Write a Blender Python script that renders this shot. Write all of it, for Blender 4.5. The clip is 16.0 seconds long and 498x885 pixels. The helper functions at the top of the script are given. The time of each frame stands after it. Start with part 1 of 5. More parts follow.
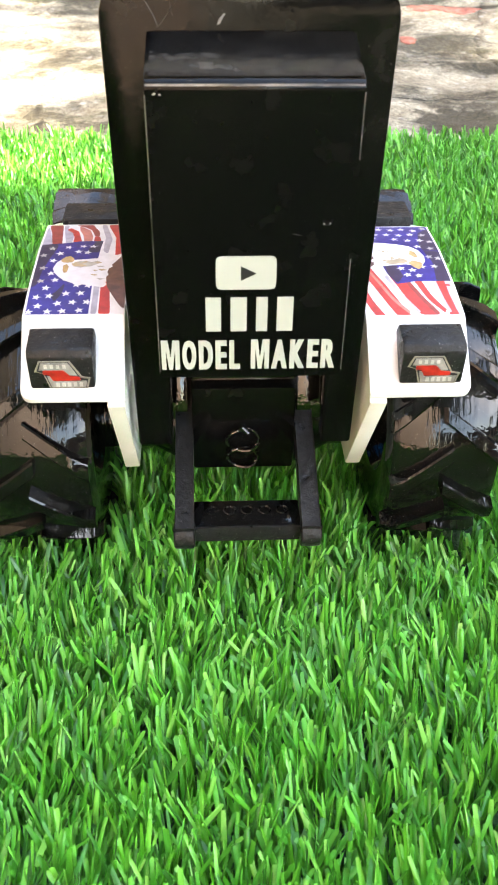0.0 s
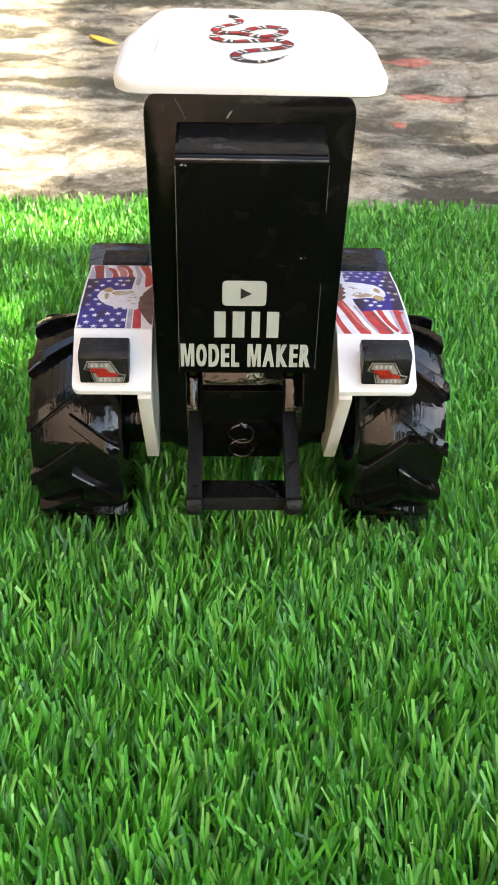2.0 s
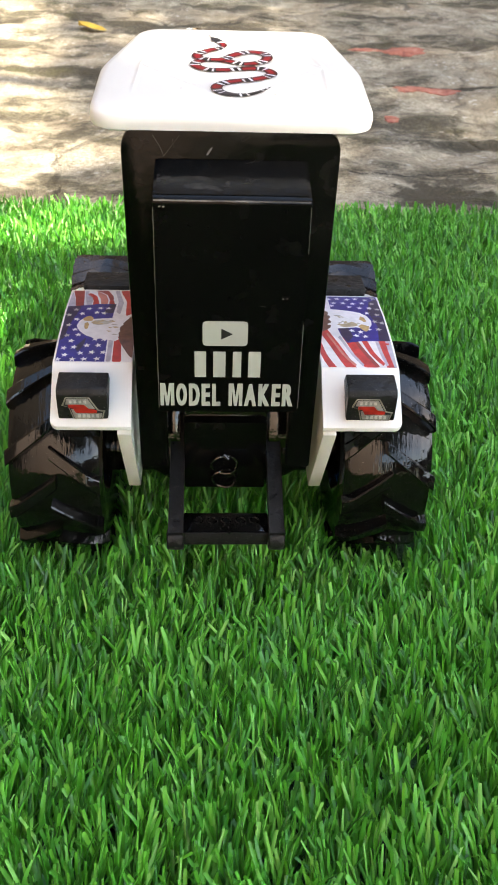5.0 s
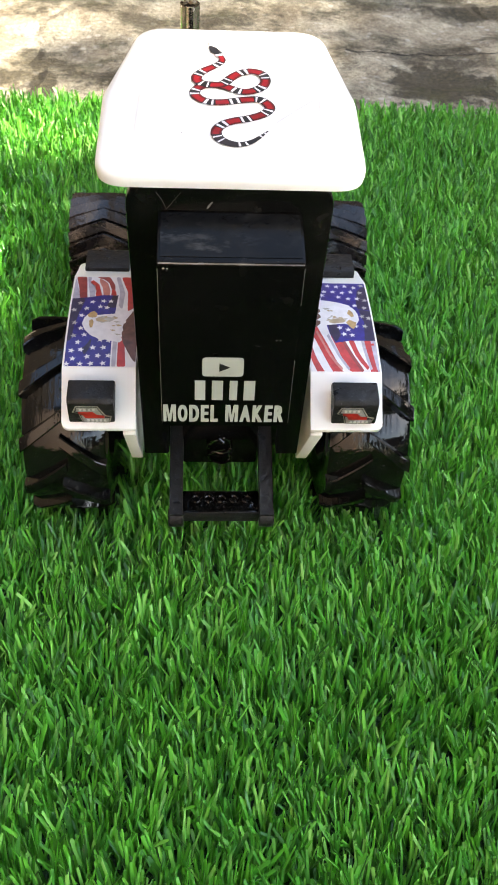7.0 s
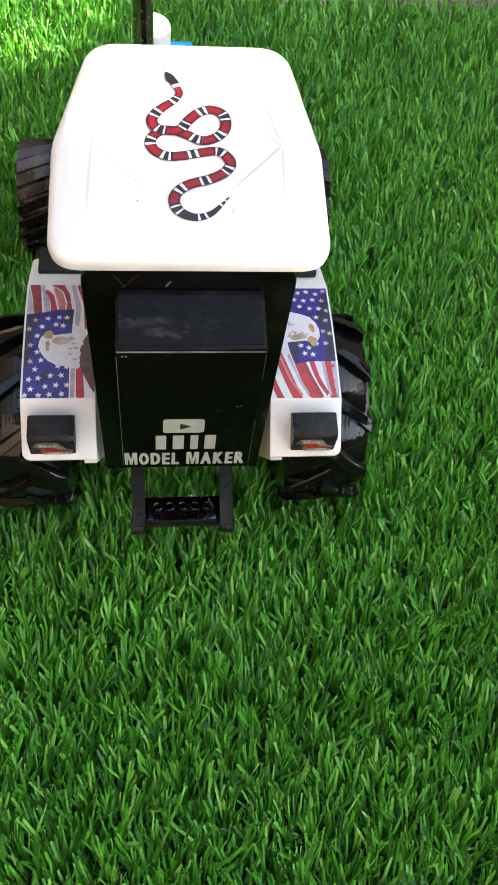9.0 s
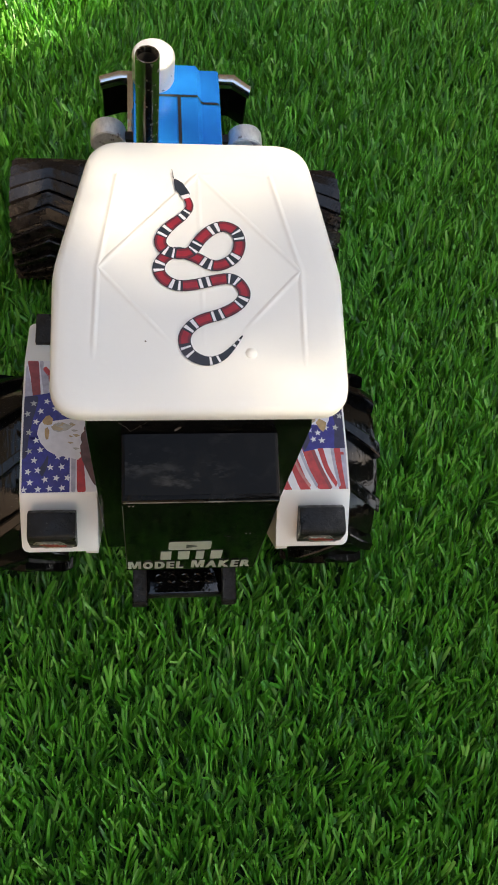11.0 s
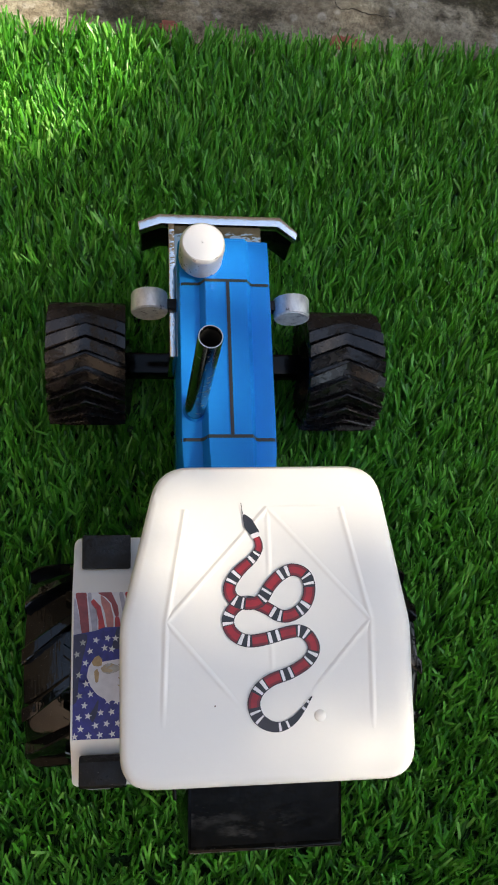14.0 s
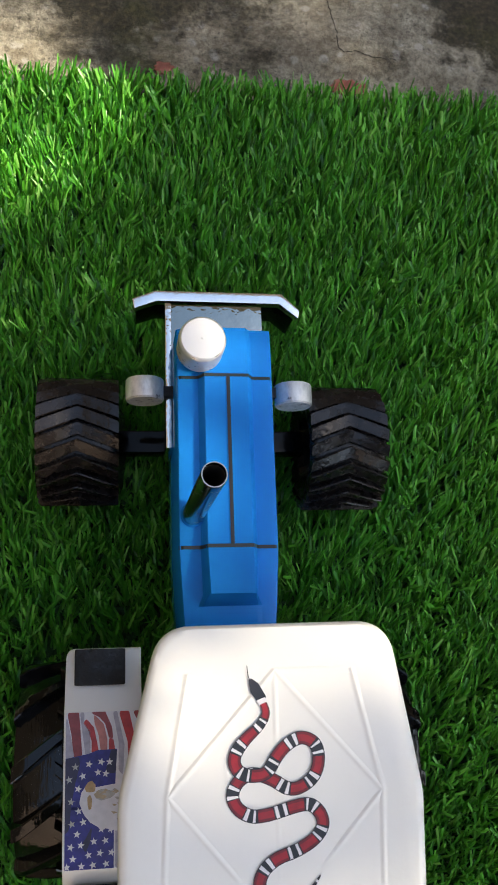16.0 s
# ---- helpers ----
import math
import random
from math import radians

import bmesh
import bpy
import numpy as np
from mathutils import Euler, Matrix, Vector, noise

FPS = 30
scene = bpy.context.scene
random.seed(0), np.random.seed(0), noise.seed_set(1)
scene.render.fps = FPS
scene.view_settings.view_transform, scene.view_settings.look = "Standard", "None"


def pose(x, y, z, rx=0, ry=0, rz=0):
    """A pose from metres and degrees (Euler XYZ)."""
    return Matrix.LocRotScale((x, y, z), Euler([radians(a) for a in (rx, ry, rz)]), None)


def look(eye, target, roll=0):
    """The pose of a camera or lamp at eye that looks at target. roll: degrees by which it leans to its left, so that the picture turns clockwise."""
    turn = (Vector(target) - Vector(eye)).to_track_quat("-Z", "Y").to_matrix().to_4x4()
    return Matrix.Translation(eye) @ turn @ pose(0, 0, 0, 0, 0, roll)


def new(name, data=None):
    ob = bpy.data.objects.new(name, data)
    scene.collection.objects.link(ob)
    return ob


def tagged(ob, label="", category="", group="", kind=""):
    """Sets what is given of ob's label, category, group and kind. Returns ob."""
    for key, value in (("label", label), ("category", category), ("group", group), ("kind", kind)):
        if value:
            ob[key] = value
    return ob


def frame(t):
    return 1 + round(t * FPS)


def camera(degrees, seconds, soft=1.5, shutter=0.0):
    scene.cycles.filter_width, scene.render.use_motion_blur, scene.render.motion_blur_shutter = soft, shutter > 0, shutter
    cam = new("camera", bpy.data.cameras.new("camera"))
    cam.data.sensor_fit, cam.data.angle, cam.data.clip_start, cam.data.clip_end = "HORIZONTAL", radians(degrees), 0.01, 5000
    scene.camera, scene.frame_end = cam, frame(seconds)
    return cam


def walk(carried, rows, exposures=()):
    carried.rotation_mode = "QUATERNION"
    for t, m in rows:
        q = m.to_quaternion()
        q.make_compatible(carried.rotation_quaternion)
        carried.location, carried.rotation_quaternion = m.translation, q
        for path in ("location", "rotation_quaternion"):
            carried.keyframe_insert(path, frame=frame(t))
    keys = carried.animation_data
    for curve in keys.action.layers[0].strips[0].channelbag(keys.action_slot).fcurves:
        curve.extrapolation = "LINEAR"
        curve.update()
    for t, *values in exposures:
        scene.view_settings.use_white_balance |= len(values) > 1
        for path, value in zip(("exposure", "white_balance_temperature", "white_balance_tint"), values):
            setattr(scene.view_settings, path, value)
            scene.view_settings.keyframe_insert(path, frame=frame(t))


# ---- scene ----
cam = camera(31.12, 16.0, soft=1.7)
# A phone's small lens, focused half a metre away.
cam.data.dof.use_dof = True
cam.data.dof.focus_distance = 0.54
cam.data.dof.aperture_fstop = 42.0
# seconds, eye, point looked at, roll
PATH = [
    (0.0, (-0.0144, -0.3193, 0.3837), (0.0027, 0.0723, 0.0733), 0.94),
    (0.5, (-0.0029, -0.3526, 0.3895), (0.0146, 0.0492, 0.0924), 0.47),
    (1.0, (-0.0016, -0.3854, 0.4137), (0.0149, 0.0233, 0.1262), 0.91),
    (1.5, (-0.0125, -0.4225, 0.4182), (0.0025, -0.0107, 0.1350), 1.39),
    (2.0, (-0.0133, -0.4480, 0.4206), (0.0009, -0.0335, 0.1413), 1.61),
    (2.5, (-0.0084, -0.4543, 0.4128), (0.0073, -0.0375, 0.1370), 1.37),
    (3.0, (-0.0097, -0.4530, 0.4204), (0.0072, -0.0333, 0.1490), 1.12),
    (3.5, (-0.0040, -0.4482, 0.4233), (0.0131, -0.0278, 0.1532), 1.06),
    (4.0, (-0.0053, -0.4432, 0.4264), (0.0114, -0.0243, 0.1540), 1.35),
    (4.2, (-0.0055, -0.4381, 0.4262), (0.0113, -0.0207, 0.1515), 1.54),
    (6.3, (-0.0079, -0.3965, 0.5222), (0.0118, -0.0240, 0.1893), 2.90),
    (6.5, (-0.0056, -0.3927, 0.5373), (0.0146, -0.0290, 0.1947), 3.14),
    (7.0, (-0.0148, -0.3819, 0.5680), (0.0119, -0.0442, 0.2002), 4.03),
    (7.5, (-0.0114, -0.3582, 0.5857), (0.0228, -0.0447, 0.1977), 5.23),
    (8.0, (-0.0103, -0.3212, 0.6178), (0.0362, -0.0351, 0.2104), 7.36),
    (8.5, (-0.0167, -0.2925, 0.6466), (0.0335, -0.0252, 0.2270), 8.61),
    (8.7, (-0.0168, -0.2830, 0.6536), (0.0335, -0.0232, 0.2293), 9.07),
    (10.8, (-0.0286, -0.1624, 0.6962), (0.0263, 0.0391, 0.2419), 13.51),
    (11.0, (-0.0269, -0.1461, 0.7031), (0.0299, 0.0501, 0.2467), 14.75),
    (11.5, (-0.0288, -0.1098, 0.7100), (0.0305, 0.0748, 0.2491), 16.78),
    (12.0, (-0.0361, -0.0712, 0.7212), (0.0231, 0.1001, 0.2552), 18.37),
    (12.5, (-0.0440, -0.0393, 0.7337), (0.0143, 0.1208, 0.2636), 19.57),
    (13.0, (-0.0576, -0.0008, 0.7476), (0.0004, 0.1476, 0.2736), 21.01),
    (13.5, (-0.0661, 0.0391, 0.7604), (-0.0072, 0.1799, 0.2843), 22.39),
    (14.0, (-0.0664, 0.0796, 0.7699), (-0.0037, 0.2109, 0.2915), 25.08),
    (14.5, (-0.0649, 0.1119, 0.7647), (-0.0001, 0.2362, 0.2848), 26.71),
    (15.0, (-0.0699, 0.1478, 0.7725), (-0.0035, 0.2685, 0.2919), 27.93),
    (15.5, (-0.0740, 0.1682, 0.7783), (-0.0065, 0.2877, 0.2975), 28.79),
    (16.0, (-0.0751, 0.1728, 0.7636), (-0.0033, 0.2892, 0.2827), 31.47),
]
EXPOSURES = [(0.0, 4.19, 7800, 9), (0.5, 3.97, 7750, 10), (1.0, 3.7, 7700, 10), (3.5, 3.05, 7700, 10), (7.0, 3.12, 7700, 9), (8.5, 2.98, 7800, 9), (11.0, 2.12, 8400, 9), (12.5, 1.68, 8200, 9), (13.0, 1.62, 8050, 9), (14.0, 1.92, 7750, 9), (15.5, 1.88, 7700, 9), (16.0, 1.97, 7650, 9)]
walk(cam, [(t, look(eye, target, roll)) for t, eye, target, roll in PATH], EXPOSURES)


# ---- world, sun, exposure ----
SUN_DIR = Vector((1.0, -0.34, 1.0)).normalized()
world = bpy.data.worlds.new("sky")
scene.world = world
world.use_nodes = True
wn, wl = world.node_tree.nodes, world.node_tree.links
wn.clear()
sky = wn.new("ShaderNodeTexSky")
sky.sky_type = "NISHITA"
sky.sun_disc = False
sky.sun_elevation = math.asin(SUN_DIR.z)
sky.sun_rotation = math.atan2(SUN_DIR.x, SUN_DIR.y)
back = wn.new("ShaderNodeBackground")
back.inputs["Strength"].default_value = 0.13
wout = wn.new("ShaderNodeOutputWorld")
wl.new(sky.outputs[0], back.inputs["Color"])
wl.new(back.outputs[0], wout.inputs["Surface"])

sun_data = bpy.data.lights.new("sun", "SUN")
sun_data.energy = 2.6
sun_data.angle = radians(0.53)
sun_data.color = (1.0, 0.94, 0.83)
sun = new("sun", sun_data)
sun.matrix_world = look(SUN_DIR * 30, (0, 0, 0))


# ---- materials ----
class Mat:
    """A small builder round one node material."""

    def __init__(self, name, color=(0.5, 0.5, 0.5), rough=0.5, metal=0.0, spec=0.5, coat=0.0):
        self.m = bpy.data.materials.new(name)
        self.m.use_nodes = True
        self.n, self.l = self.m.node_tree.nodes, self.m.node_tree.links
        self.b = self.n["Principled BSDF"]
        self.b.inputs["Base Color"].default_value = (*color, 1)
        self.b.inputs["Roughness"].default_value = rough
        self.b.inputs["Metallic"].default_value = metal
        self.b.inputs["Specular IOR Level"].default_value = spec
        self.b.inputs["Coat Weight"].default_value = coat
        self.co = self.n.new("ShaderNodeTexCoord").outputs["Object"]

    def node(self, kind, **sets):
        nd = self.n.new(kind)
        for key, value in sets.items():
            nd.inputs[key.replace("_", " ")].default_value = value
        return nd

    def noise(self, scale, detail=4.0, rough=0.55, stretch=None):
        nd = self.node("ShaderNodeTexNoise", Scale=scale, Detail=detail, Roughness=rough)
        co = self.co
        if stretch:
            mp = self.node("ShaderNodeMapping")
            mp.inputs["Scale"].default_value = stretch
            self.l.new(co, mp.inputs["Vector"])
            co = mp.outputs[0]
        self.l.new(co, nd.inputs["Vector"])
        return nd.outputs["Fac"]

    def ramp(self, fac, stops):
        nd = self.n.new("ShaderNodeValToRGB")
        els = nd.color_ramp.elements
        while len(els) < len(stops):
            els.new(0.5)
        for el, (p, c) in zip(els, stops):
            el.position, el.color = p, (*c, 1) if len(c) == 3 else c
        self.l.new(fac, nd.inputs["Fac"])
        return nd.outputs["Color"]

    def grey(self, fac, a, b, lo, hi):
        return self.ramp(fac, [(a, (lo,) * 3), (b, (hi,) * 3)])

    def mix(self, fac, a, b, blend="MIX"):
        nd = self.n.new("ShaderNodeMix")
        nd.data_type, nd.blend_type = "RGBA", blend
        for sock, v in ((nd.inputs[0], fac), (nd.inputs[6], a), (nd.inputs[7], b)):
            if isinstance(v, (int, float)):
                sock.default_value = v
            elif isinstance(v, tuple):
                sock.default_value = (*v, 1)
            else:
                self.l.new(v, sock)
        return nd.outputs[2]

    def set(self, name, out):
        self.l.new(out, self.b.inputs[name])
        return self

    def bump(self, height, strength=0.3, dist=0.001):
        nd = self.node("ShaderNodeBump", Strength=strength, Distance=dist)
        self.l.new(height, nd.inputs["Height"])
        self.l.new(nd.outputs[0], self.b.inputs["Normal"])
        return self


def painted(name, color, rough, dirt=(0.3, 0.28, 0.24), amount=0.25, coat=0.0, scale=60, bump=0.15, spec=0.5, even=False):
    m = Mat(name, color, rough, coat=coat, spec=spec)
    big, fine = m.noise(scale * 0.35, 5), m.noise(scale * 12, 3)
    base = m.mix(m.grey(big, 0.52, 0.78, 0.0, amount), color, dirt)
    m.set("Base Color", m.mix(m.grey(fine, 0.66, 0.76, 0.0, amount * 0.8), base, dirt))
    m.set("Roughness", m.grey(m.noise(scale, 4), 0.3, 0.75, rough * (0.95 if even else 0.75), min(1.0, rough * (1.06 if even else 1.35))))
    m.bump(m.noise(scale * 3, 3), bump, 0.0006)
    return m.m


def gloss_black(name, rough, bump, wave=90, speck=0.35, color=(0.012, 0.012, 0.012), ior=1.5, streak=0.0, smear=0.0):
    """Black tape and paint, uneven, with dust specks."""
    m = Mat(name, color, rough, spec=0.5)
    m.b.inputs["IOR"].default_value = ior
    speckle = m.noise(1400, 2)
    dust = m.noise(70, 5)
    base = m.mix(m.grey(dust, 0.55, 0.8, 0.0, 0.10), color, (0.05, 0.047, 0.042))
    m.set("Base Color", m.mix(m.grey(speckle, 0.70, 0.75, 0.0, speck), base, (0.45, 0.43, 0.4)))
    m.set("Roughness", m.grey(m.noise(120, 5), 0.35, 0.75, rough * 0.7, rough * 1.9))
    if smear:
        # Smears of old glue, long across.
        patchy = m.mix(1.0, m.grey(m.noise(55, 5, 0.65, (0.6, 1.6, 1)), 0.50, 0.60, 0.0, 1.0), m.grey(m.noise(24, 3), 0.46, 0.58, 0.0, smear), "MULTIPLY")
        m.set("Base Color", m.mix(patchy, base, (0.045, 0.045, 0.044)))
    height = m.noise(wave, 3)
    if streak:
        height = m.mix(streak, height, m.noise(330, 3, 0.6, (1.0, 0.10, 0.10)))
    m.bump(height, bump, 0.002)
    return m.m


def foil(name, color, rough, bump, metal=1.0, wave=240):
    m = Mat(name, color, rough, metal=metal)
    m.set("Roughness", m.grey(m.noise(260, 4), 0.3, 0.7, rough * 0.6, rough * 1.7))
    m.bump(m.noise(wave, 3), bump, 0.0012)
    return m.m


M_WHITE = painted("white_gloss_paint", (0.82, 0.805, 0.76), 0.32, (0.72, 0.70, 0.65), 0.015, coat=0.25, bump=0.07, even=True)
M_FOAM = painted("white_board_edge", (0.72, 0.70, 0.62), 0.6, (0.38, 0.33, 0.25), 0.45, bump=0.4)
M_BLACK = gloss_black("black_gloss_paint", 0.13, 0.10, speck=0.10, color=(0.0025, 0.0025, 0.0025), ior=1.25)
M_BOX = gloss_black("black_smooth_vinyl", 0.10, 0.14, wave=60, speck=0.25, color=(0.0025, 0.0025, 0.0025), ior=1.21)
M_TYRE = gloss_black("black_gloss_tyre", 0.05, 0.36, wave=110, speck=0.5, color=(0.004, 0.004, 0.004), ior=1.40, streak=0.45)
M_LACQUER = gloss_black("black_lacquer", 0.04, 0.22, wave=110, speck=0.4, color=(0.004, 0.004, 0.004), ior=1.55)
M_TYRE_DULL = gloss_black("black_satin_tyre", 0.22, 0.30, wave=150, speck=0.15, color=(0.010, 0.008, 0.008), ior=1.42)
M_SMEAR = gloss_black("black_smeared_vinyl", 0.14, 0.07, wave=120, speck=0.4, color=(0.004, 0.004, 0.004), ior=1.20, smear=0.6)
M_TAPE = gloss_black("black_tape", 0.38, 0.5, wave=240, speck=0.6, color=(0.010, 0.010, 0.010), ior=1.36)
M_BLUE = painted("blue_gloss_paint", (0.0, 0.20, 0.64), 0.10, (0.0, 0.16, 0.52), 0.12, coat=0.0, bump=0.06, spec=0.11)
M_CHROME = foil("smoky_chrome_foil", (0.50, 0.46, 0.39), 0.18, 0.18, wave=90)
M_SILVER = foil("silver_foil", (0.90, 0.89, 0.88), 0.16, 0.28, wave=75)
M_CAP = foil("silver_paint", (0.72, 0.70, 0.68), 0.36, 0.3, metal=0.6)
M_CAP_TOP = painted("smooth_pale_lid", (0.85, 0.845, 0.84), 0.22, (0.6, 0.6, 0.62), 0.1, bump=0.03)
MOTTLE = Mat("mottled_silver_paint", (0.5, 0.49, 0.48), 0.36, metal=0.35)
MOTTLE.set("Base Color", MOTTLE.ramp(MOTTLE.noise(190, 6, 0.7, (1, 0.5, 1)), [(0.33, (0.14, 0.13, 0.13)), (0.39, (0.58, 0.57, 0.56)), (0.6, (0.78, 0.77, 0.74))]))
M_LAMP = MOTTLE.bump(MOTTLE.noise(300, 3), 0.25, 0.001).m
M_FOIL = foil("crumpled_silver_foil", (0.80, 0.79, 0.76), 0.08, 0.7, wave=130)
M_FILM = foil("smooth_silver_film", (0.34, 0.36, 0.33), 0.06, 0.8, wave=60)
M_DARK = Mat("dark_inside", (0.02, 0.018, 0.016), 0.9).m
M_STICK = painted("ivory_vinyl", (0.40, 0.42, 0.36), 0.45, (0.33, 0.34, 0.29), 0.12, bump=0.05)
M_LINE = Mat("black_vinyl_line", (0.012, 0.012, 0.012), 0.4).m


def printed(name, color, var=0.25):
    m = Mat(name, color, 0.33, spec=0.5)
    dark = tuple(c * (1 - var) for c in color)
    tone = m.mix(m.grey(m.noise(220, 5), 0.35, 0.7, 0, 1), dark, color)
    m.set("Base Color", m.mix(m.grey(m.noise(38, 3), 0.5, 0.66, 0, var * 0.5), tone, (0.10, 0.06, 0.08)))
    return m.m


P_WHITE, P_RED = printed("print_white", (0.80, 0.78, 0.80), 0.12), printed("print_red", (0.62, 0.05, 0.045), 0.35)
P_BLUE, P_BROWN = printed("print_blue", (0.036, 0.028, 0.27), 0.4), printed("print_brown", (0.17, 0.075, 0.055), 0.5)
P_OCHRE, P_CRIMSON = printed("print_ochre", (0.62, 0.40, 0.17), 0.4), printed("print_crimson", (0.20, 0.007, 0.012), 0.45)
P_SILVER, P_LENS = printed("print_silver", (0.34, 0.33, 0.30), 0.5), printed("print_lens_red", (0.52, 0.03, 0.02), 0.5)
P_RIM, P_IVORY = printed("print_rim", (0.30, 0.28, 0.22), 0.4), printed("print_ivory", (0.55, 0.53, 0.47), 0.35)
P_RUBY, P_DUSK = printed("print_ruby", (0.40, 0.008, 0.016), 0.35), printed("print_dusk", (0.036, 0.026, 0.075), 0.4)
P_RUST, P_FOLD, P_ROSE = printed("print_rust", (0.36, 0.055, 0.05), 0.35), printed("print_fold", (0.50, 0.47, 0.55), 0.3), printed("print_rose", (0.66, 0.24, 0.20), 0.3)
P_BLACK, P_GREY = printed("print_black", (0.014, 0.017, 0.022), 0.3), printed("print_tan", (0.58, 0.45, 0.28), 0.35)


def grass_material():
    m = Mat("turf_yarn", (0.05, 0.2, 0.03), 0.30, spec=0.5)
    geo = m.n.new("ShaderNodeNewGeometry")
    rnd = geo.outputs["Random Per Island"]
    tint = m.ramp(rnd, [(0.0, (0.015, 0.090, 0.018)), (0.3, (0.040, 0.24, 0.027)), (0.65, (0.105, 0.48, 0.045)), (0.9, (0.20, 0.60, 0.095)), (1.0, (0.32, 0.68, 0.17))])
    m.set("Base Color", m.mix(m.grey(m.noise(9, 3), 0.35, 0.7, 0.0, 0.35), tint, (0.05, 0.32, 0.04)))
    m.b.inputs["Subsurface Weight"].default_value = 0.0
    tr = m.node("ShaderNodeBsdfTranslucent")
    m.l.new(m.mix(0.5, tint, (0.26, 0.63, 0.06)), tr.inputs["Color"])
    mx = m.n.new("ShaderNodeMixShader")
    mx.inputs[0].default_value = 0.32
    m.l.new(m.b.outputs[0], mx.inputs[1])
    m.l.new(tr.outputs[0], mx.inputs[2])
    m.l.new(mx.outputs[0], m.n["Material Output"].inputs["Surface"])
    return m.m


def thatch_material():
    m = Mat("turf_backing", (0.02, 0.06, 0.015), 0.9)
    m.set("Base Color", m.ramp(m.noise(300, 4), [(0.3, (0.006, 0.026, 0.008)), (0.7, (0.025, 0.085, 0.018))]))
    return m.bump(m.noise(420, 3), 0.8, 0.004).m


def ground_material():
    m = Mat("weathered_concrete", (0.3, 0.29, 0.27), 0.85)
    big, mid, fine = m.noise(2.3, 6, 0.6), m.noise(14, 9, 0.72), m.noise(170, 5, 0.75)
    base = m.ramp(mid, [(0.34, (0.12, 0.098, 0.070)), (0.43, (0.32, 0.280, 0.205)), (0.53, (0.50, 0.455, 0.35)), (0.64, (0.66, 0.605, 0.48))])
    base = m.mix(m.grey(big, 0.42, 0.62, 0.0, 0.6), base, (0.37, 0.30, 0.21))
    base = m.mix(m.grey(fine, 0.34, 0.60, 0.0, 1.0), m.mix(0.62, base, (0.075, 0.060, 0.045)), base)
    grit = m.node("ShaderNodeTexVoronoi", Scale=62.0)
    m.l.new(m.co, grit.inputs["Vector"])
    pebble = m.mix(1.0, m.grey(grit.outputs["Distance"], 0.22, 0.36, 1.0, 0.0), m.grey(m.noise(24, 4), 0.48, 0.58, 0.0, 0.85), "MULTIPLY")
    base = m.mix(pebble, base, (0.56, 0.53, 0.47))
    pit = m.grey(m.noise(210, 4, 0.75), 0.57, 0.66, 0.0, 0.65)
    base = m.mix(pit, base, (0.06, 0.052, 0.045))
    # Mossy stains: (x, y, half-width, half-depth)
    near = None
    for x, y, rx, ry in ((-0.075, 0.815, 0.115, 0.045), (0.325, 0.835, 0.105, 0.085), (-0.255, 2.75, 0.25, 0.25), (0.45, 1.47, 0.16, 0.018), (-0.36, 1.52, 0.2, 0.05), (0.5, 1.10, 0.2, 0.03), (-0.235, 0.80, 0.022, 0.05)):
        sub = m.n.new("ShaderNodeVectorMath")
        sub.operation = "SUBTRACT"
        m.l.new(m.co, sub.inputs[0])
        sub.inputs[1].default_value = (x, y, 0)
        mul = m.n.new("ShaderNodeVectorMath")
        mul.operation = "MULTIPLY"
        m.l.new(sub.outputs[0], mul.inputs[0])
        mul.inputs[1].default_value = (1 / rx, 1 / ry, 0)
        size = m.n.new("ShaderNodeVectorMath")
        size.operation = "LENGTH"
        m.l.new(mul.outputs[0], size.inputs[0])
        if near is None:
            near = size.outputs["Value"]
        else:
            least = m.n.new("ShaderNodeMath")
            least.operation = "MINIMUM"
            m.l.new(near, least.inputs[0])
            m.l.new(size.outputs["Value"], least.inputs[1])
            near = least.outputs[0]
    uneven = m.n.new("ShaderNodeMath")
    uneven.operation = "MULTIPLY_ADD"
    m.l.new(m.noise(26, 9, 0.72), uneven.inputs[0])
    uneven.inputs[1].default_value = 2.6
    m.l.new(near, uneven.inputs[2])
    scaled = m.n.new("ShaderNodeMapRange")
    m.l.new(uneven.outputs[0], scaled.inputs["Value"])
    for key, value in (("From Min", 2.0), ("From Max", 2.35), ("To Min", 0.93), ("To Max", 0.0)):
        scaled.inputs[key].default_value = value
    far_moss = m.grey(m.noise(3.7, 11, 0.74, (0.8, 1.25, 1)), 0.48, 0.56, 0.0, 0.85)
    moss = m.mix(1.0, scaled.outputs[0], far_moss, "LIGHTEN")
    dark = m.ramp(fine, [(0.3, (0.010, 0.009, 0.006)), (0.5, (0.032, 0.027, 0.015)), (0.7, (0.10, 0.085, 0.045))])
    dark = m.mix(m.grey(m.noise(9, 4), 0.55, 0.68, 0.0, 0.7), dark, m.ramp(fine, [(0.3, (0.02, 0.022, 0.005)), (0.7, (0.09, 0.095, 0.02))]))
    base = m.mix(moss, base, dark)
    vor = m.node("ShaderNodeTexVoronoi", Scale=1.7)
    vor.feature = "DISTANCE_TO_EDGE"
    wob = m.n.new("ShaderNodeMix")
    wob.data_type = "VECTOR"
    wob.inputs[0].default_value = 0.16
    col = m.node("ShaderNodeTexNoise", Scale=5.0, Detail=5.0)
    m.l.new(m.co, col.inputs["Vector"])
    m.l.new(m.co, wob.inputs[4])
    m.l.new(col.outputs["Color"], wob.inputs[5])
    m.l.new(wob.outputs[1], vor.inputs["Vector"])
